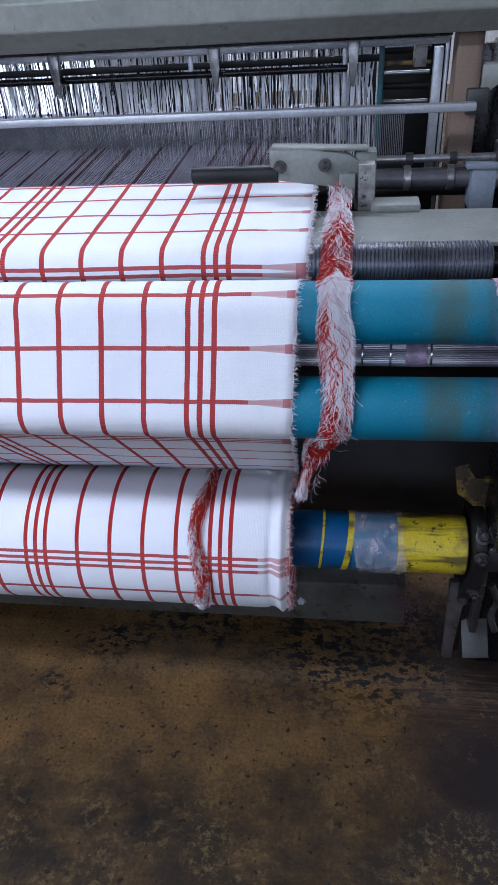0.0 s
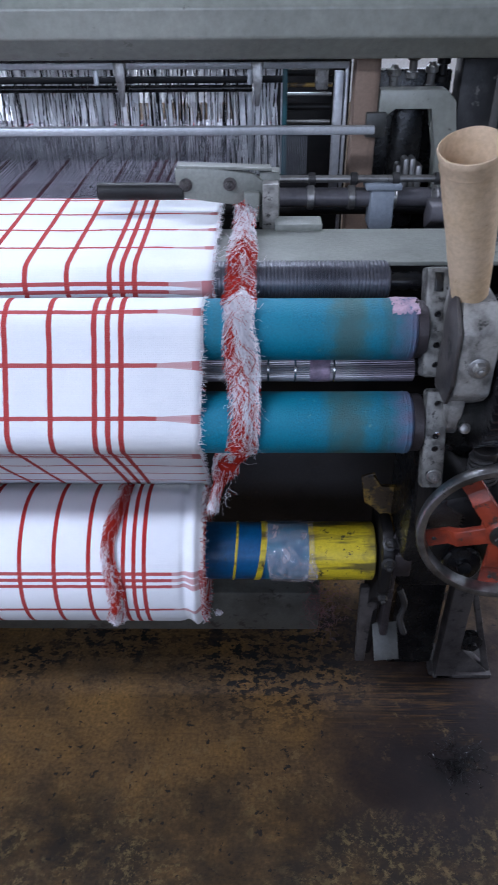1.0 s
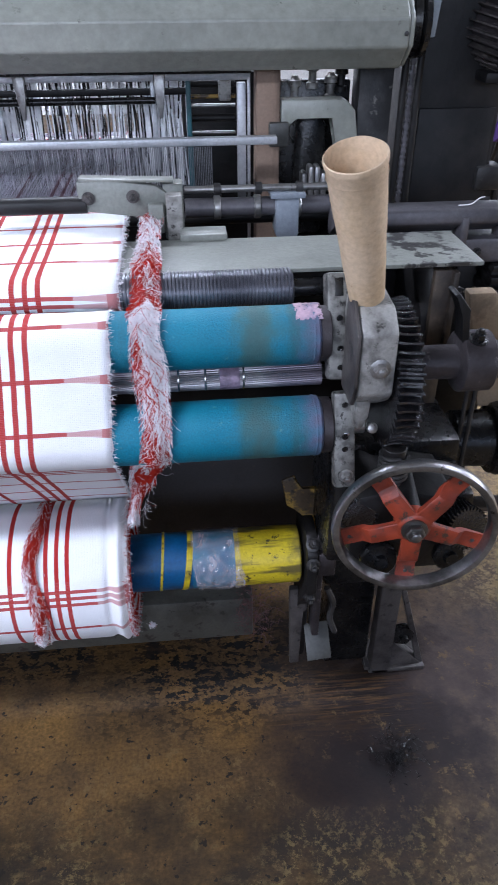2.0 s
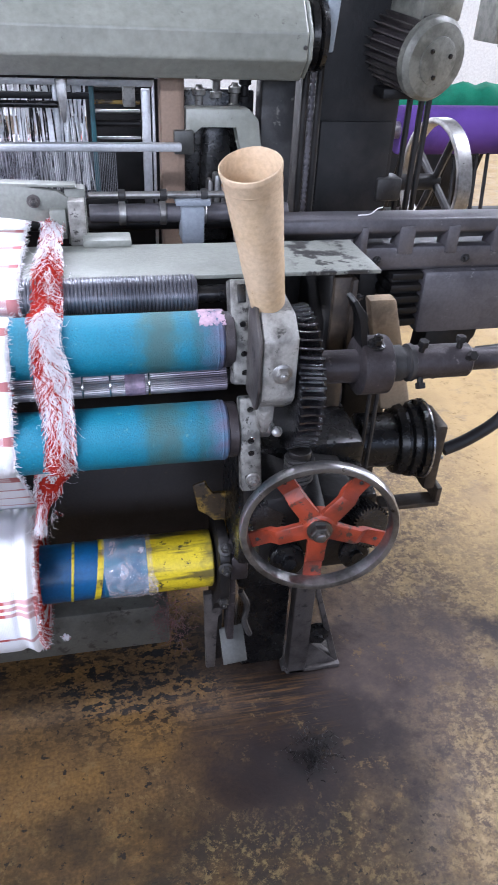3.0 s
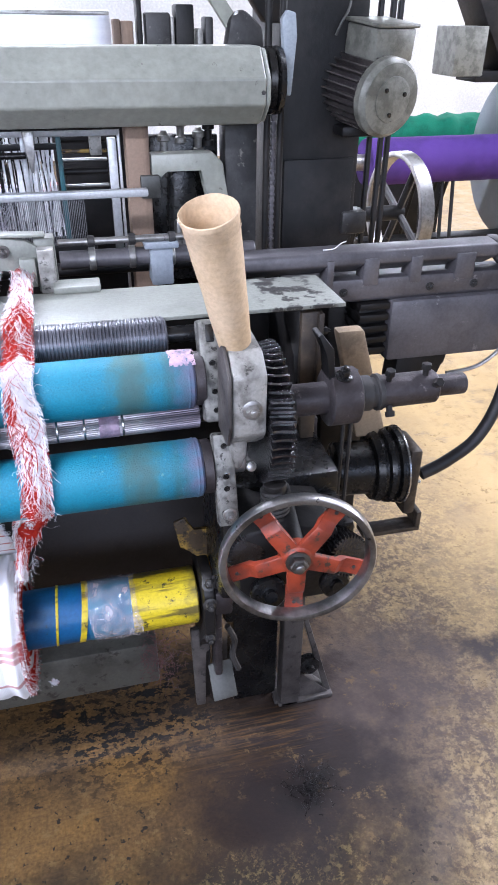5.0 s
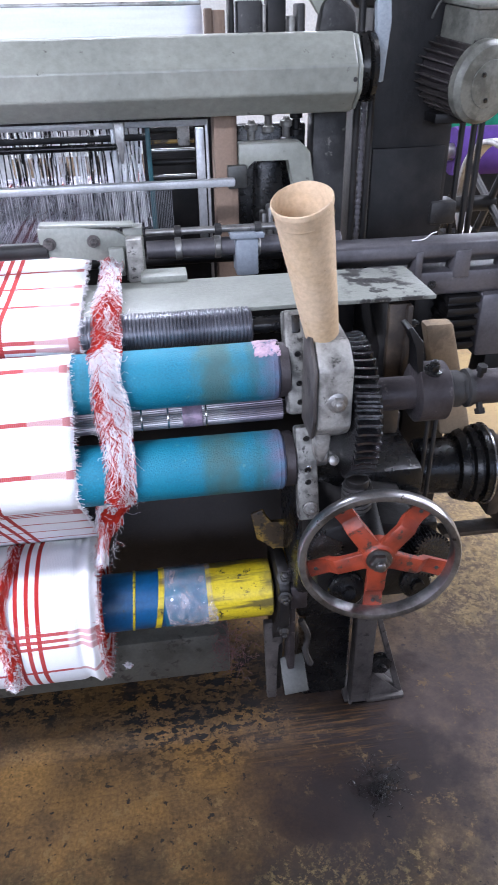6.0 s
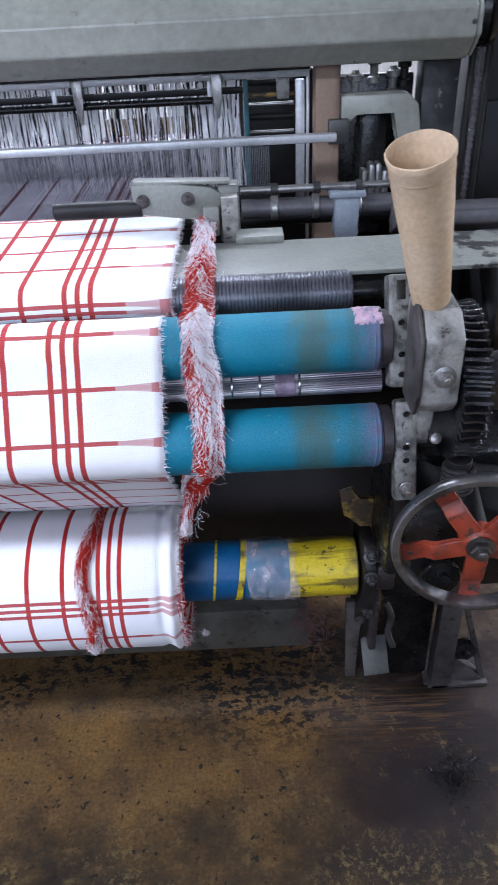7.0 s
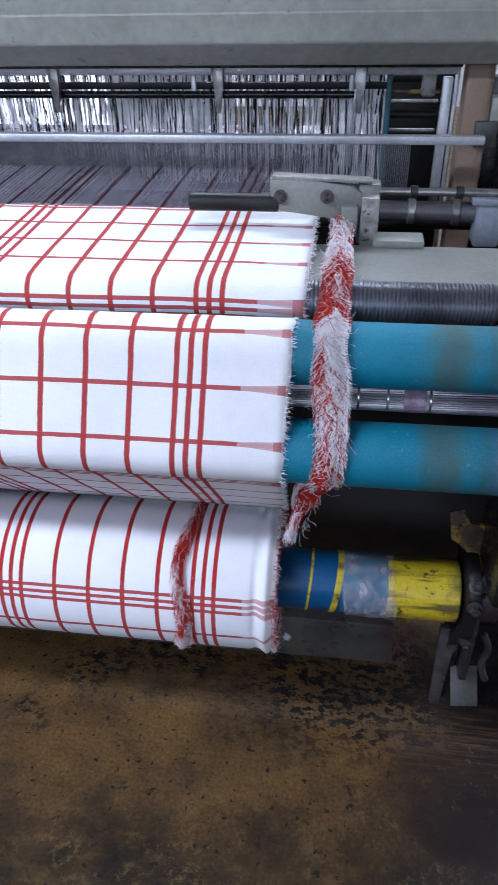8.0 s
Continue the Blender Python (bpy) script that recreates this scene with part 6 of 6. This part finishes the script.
turned(bm, prof, (1.40, 3.35, 0.845), (1, 0, 0.02), nseg)
for v in bm.verts:
    v.co += Vector((0, 0, 0.022 * noise.noise(v.co * 9) + 0.010 * noise.noise(v.co * 24)))
gb = thing("fabric_bale", (1.7, 3.35, 0.8), "bright green fabric bale lying on a stand", "bale")
part("fabric", bm, M_GREEN, gb)
bm = B()
box(bm, 1.42, 2.0, 3.2, 3.5, 0.0, 0.765, 0.01)
part("stand", bm, M_DARK, gb)
cab = thing("control_cabinet", (1.85, 3.0, 1.1), "grey switch box on a dark slanting machine hood", "cabinet")
bm = B()
box(bm, 1.68, 1.84, 2.68, 2.9, 1.19, 1.40, 0.006)
part("switch_box", bm, M_MOTOR, cab, "grey metal switch box")
bm = B()
prism(bm, [(1.72, 1.62), (2.6, 1.62), (2.6, 1.20), (1.98, 1.20)], 2.72, 2.95, "y", 0.006)
part("hood", bm, M_DARK, cab, "dark slanting hood")
bm = B()
box(bm, 1.84, 2.6, 2.74, 2.94, 1.16, 1.21, 0.004)
box(bm, 2.45, 2.55, 2.76, 2.92, 0.0, 1.2, 0.004)
part("post", bm, M_DARK, cab)


# ---- loose selvedge strips ----
M_FELT = mat("matted_white_yarn", (0.60, 0.58, 0.61), 0.95, second=(0.45, 0.38, 0.40), scale=120, bscale=500, bump=0.9, spec=0.05)
M_REDFELT = mat("matted_red_yarn", (0.46, 0.035, 0.02), 0.95, second=(0.34, 0.02, 0.015), scale=120, bscale=500, bump=0.9, spec=0.05)


def frayed_strip(name, path, width, count, label, seed, on=0.006, reds=(), tail=0.66):
    """A twisted band of cut threads along a path: plaited core with loose ends."""
    rng = random.Random(seed)
    line = smooth_line(path, 10)
    t = thing(name, path[0], label, "selvedge strip", "selvedge strips")
    frames = []
    for i, p in enumerate(line):
        d = (line[min(i + 1, len(line) - 1)] - line[max(i - 1, 0)]).normalized()
        side = (Vector((1, 0, 0)) - d * d.x).normalized()
        nrm = d.cross(side)
        if nrm.y > 0 and abs(nrm.y) > abs(nrm.z) or nrm.z < -0.5:
            nrm = -nrm
        frames.append((p, d, side, nrm))
    n = len(frames)
    # wavy threads lying along the strip, red where the coloured wefts were cut
    bms = {False: B(), True: B()}

    def tone(f, s):
        return 1.4 * noise.noise((f * 10.0 + seed, s * 1.1, seed * 0.7)) + 0.14 * s + red_at(f)

    def red_at(f):
        return sum(g * math.exp(-((f - c) / w) ** 2) for c, w, g in reds)

    def waist(f):
        return width * (0.80 + 0.30 * f + 0.24 * noise.noise((f * 10, seed, 0.3))) * (1 - tail * min(1.0, max(0.0, f - 0.80) / 0.10))
    for i in range(count):
        k0 = rng.randrange(-6, n - 3)
        steps = rng.randrange(6, 17)
        s0, ph, fr, amp = rng.uniform(-1, 1), rng.uniform(0, 6.3), rng.uniform(0.4, 1.1), rng.uniform(0.12, 0.48)
        # threads run down and outwards, like barbs
        drift = 0.04 * (1 if s0 > -0.15 else -1) + rng.gauss(0, 0.09)
        h = rng.random() ** 1.3
        red = tone(max(0, k0) / n, s0) + rng.gauss(0, 0.11) > -0.12
        pts = []
        for j in range(steps):
            k = max(0, min(n - 1, k0 + j))
            p, d, side, nrm = frames[k]
            f = k / n
            s = s0 * 0.78 + drift * j + amp * math.sin(ph + fr * j)
            s = max(-1.25, min(1.25, s))
            # tips curl off the band
            tip = max(0, j - steps + 3) / 3
            past = max(0, k0 + j - (n - 1)) * 0.0012
            pts.append(p + d * past + side * (waist(f) * 0.5 * s * (1 + 0.30 * tip)) + nrm * (on + 0.0085 * h * max(0.12, 1 - s * s) + 0.004 * tip * h))
        sweep(bms[red], pts, rng.uniform(0.0003, 0.00065), 3, 0.6)
    for red, m in ((False, M_STRANDW), (True, M_STRANDR)):
        ob = part("thread", bms[red], m, t, "cut red threads" if red else "cut white threads")
        ob["kind"] = "stuff"
    for red in (False, True):
        bm = B()
        cells = 10
        rows = []
        for q, (p, d, side, nrm) in enumerate(frames):
            f = q / n
            w = waist(f) * 0.5
            rows.append([bm.verts.new(p + side * w * (2 * c / cells - 1) + nrm * (on * 0.5 + 0.0045 * (1 - (2 * c / cells - 1) ** 2) + 0.0012 * noise.noise((q * 0.9, c * 1.1, seed)))) for c in range(cells + 1)])
        for q in range(n - 1):
            for c in range(cells):
                if (tone(q / n, 2 * c / cells - 1) > -0.10) == red:
                    bm.faces.new((rows[q][c], rows[q][c + 1], rows[q + 1][c + 1], rows[q + 1][c]))
        for v in [v for v in bm.verts if not v.link_faces]:
            bm.verts.remove(v)
        ob = part("leno_band", bm, M_REDFELT if red else M_FELT, t, "matted red yarn" if red else "matted white yarn")
        ob.modifiers.new("thickness", "SOLIDIFY").thickness = 0.0015
        ob["kind"] = "stuff"

    def stray(i):
        p, d, side, nrm = frames[rng.randrange(n)]
        w = rng.choice((-1, 1))
        return p + side * width * 0.42 * w + nrm * on, d * rng.uniform(0.5, 1.2) + side * w * rng.uniform(0.2, 0.8) + nrm * 0.2, rng.uniform(0.012, 0.034), 0.42
    free = strands(max(30, count // 22), stray, rng, 7, 0.00026)
    ob = part("loose_thread", free, M_STRANDW, t, "loose white thread ends")
    ob["kind"] = "stuff"
    return t


frayed_strip("selvedge_strip", [(-0.243, 0.345, 1.094), (-0.244, 0.27, 1.086), (-0.245, 0.19, 1.083), (-0.246, 0.140, 1.081), (-0.247, 0.122, 1.060), (-0.247, 0.092, 1.055), (-0.248, 0.058, 1.057), (-0.248, 0.036, 1.040), (-0.245, 0.026, 1.005), (-0.242, 0.010, 0.965), (-0.242, -0.012, 0.925), (-0.246, -0.008, 0.893), (-0.255, 0.012, 0.866), (-0.272, 0.040, 0.820), (-0.284, 0.055, 0.775), (-0.290, 0.060, 0.742)], 0.031, 2600, "frayed red and white selvedge strip hanging over the rollers", 31, 0.004, ((0.08, 0.08, -0.30), (0.26, 0.055, 0.50), (0.43, 0.03, -0.18), (0.55, 0.035, 0.26), (0.71, 0.05, 0.30), (0.93, 0.07, -0.5)))
wrap = []
for k in range(14):
    a = radians(104 - 150 * k / 13)
    wrap.append((-0.456 + 0.006 * math.sin(k * 0.9) + (0.008 * (1 - k / 3) if k < 3 else 0), ROLL[0] - (ROLL[2] + 0.002) * math.cos(a), ROLL[1] + (ROLL[2] + 0.002) * math.sin(a)))
frayed_strip("selvedge_strip", wrap, 0.018, 1000, "twisted red and white selvedge strip on the cloth roll", 32, 0.002, ((0.10, 0.10, -0.25), (0.40, 0.10, -0.28), (0.68, 0.07, 0.15), (0.92, 0.10, -0.6)), 0.0)
# a scrap of white lint stuck to the lower rail
lr = random.Random(91)


def scrap(i):
    return (-0.31 + lr.gauss(0, 0.002), 0.308, 0.229 + lr.gauss(0, 0.002)), (lr.gauss(0, 1), -0.8, lr.gauss(0, 1)), lr.uniform(0.006, 0.012), 0.5


solo("lint_scrap", strands(120, scrap, lr, 4, 0.0007), M_STRANDW, "small scrap of white lint stuck to the lower rail", "lint", kind="stuff")
# scattered wisps on the floor
rng = random.Random(77)


def wisp(i):
    return (0.197 + rng.gauss(0, 0.024), 0.096 + rng.gauss(0, 0.026), 0.003 + rng.random() * 0.010), (rng.gauss(0, 1), rng.gauss(0, 1), 0.25), rng.uniform(0.02, 0.06), 0.6


bm = strands(120, wisp, rng, 6, 0.0006)
for v in bm.verts:
    v.co.z = max(0.0012, v.co.z)
solo("floor_sweepings", bm, M_BLACK, "small tuft of dark oily thread waste on the floor", "thread waste", kind="stuff")
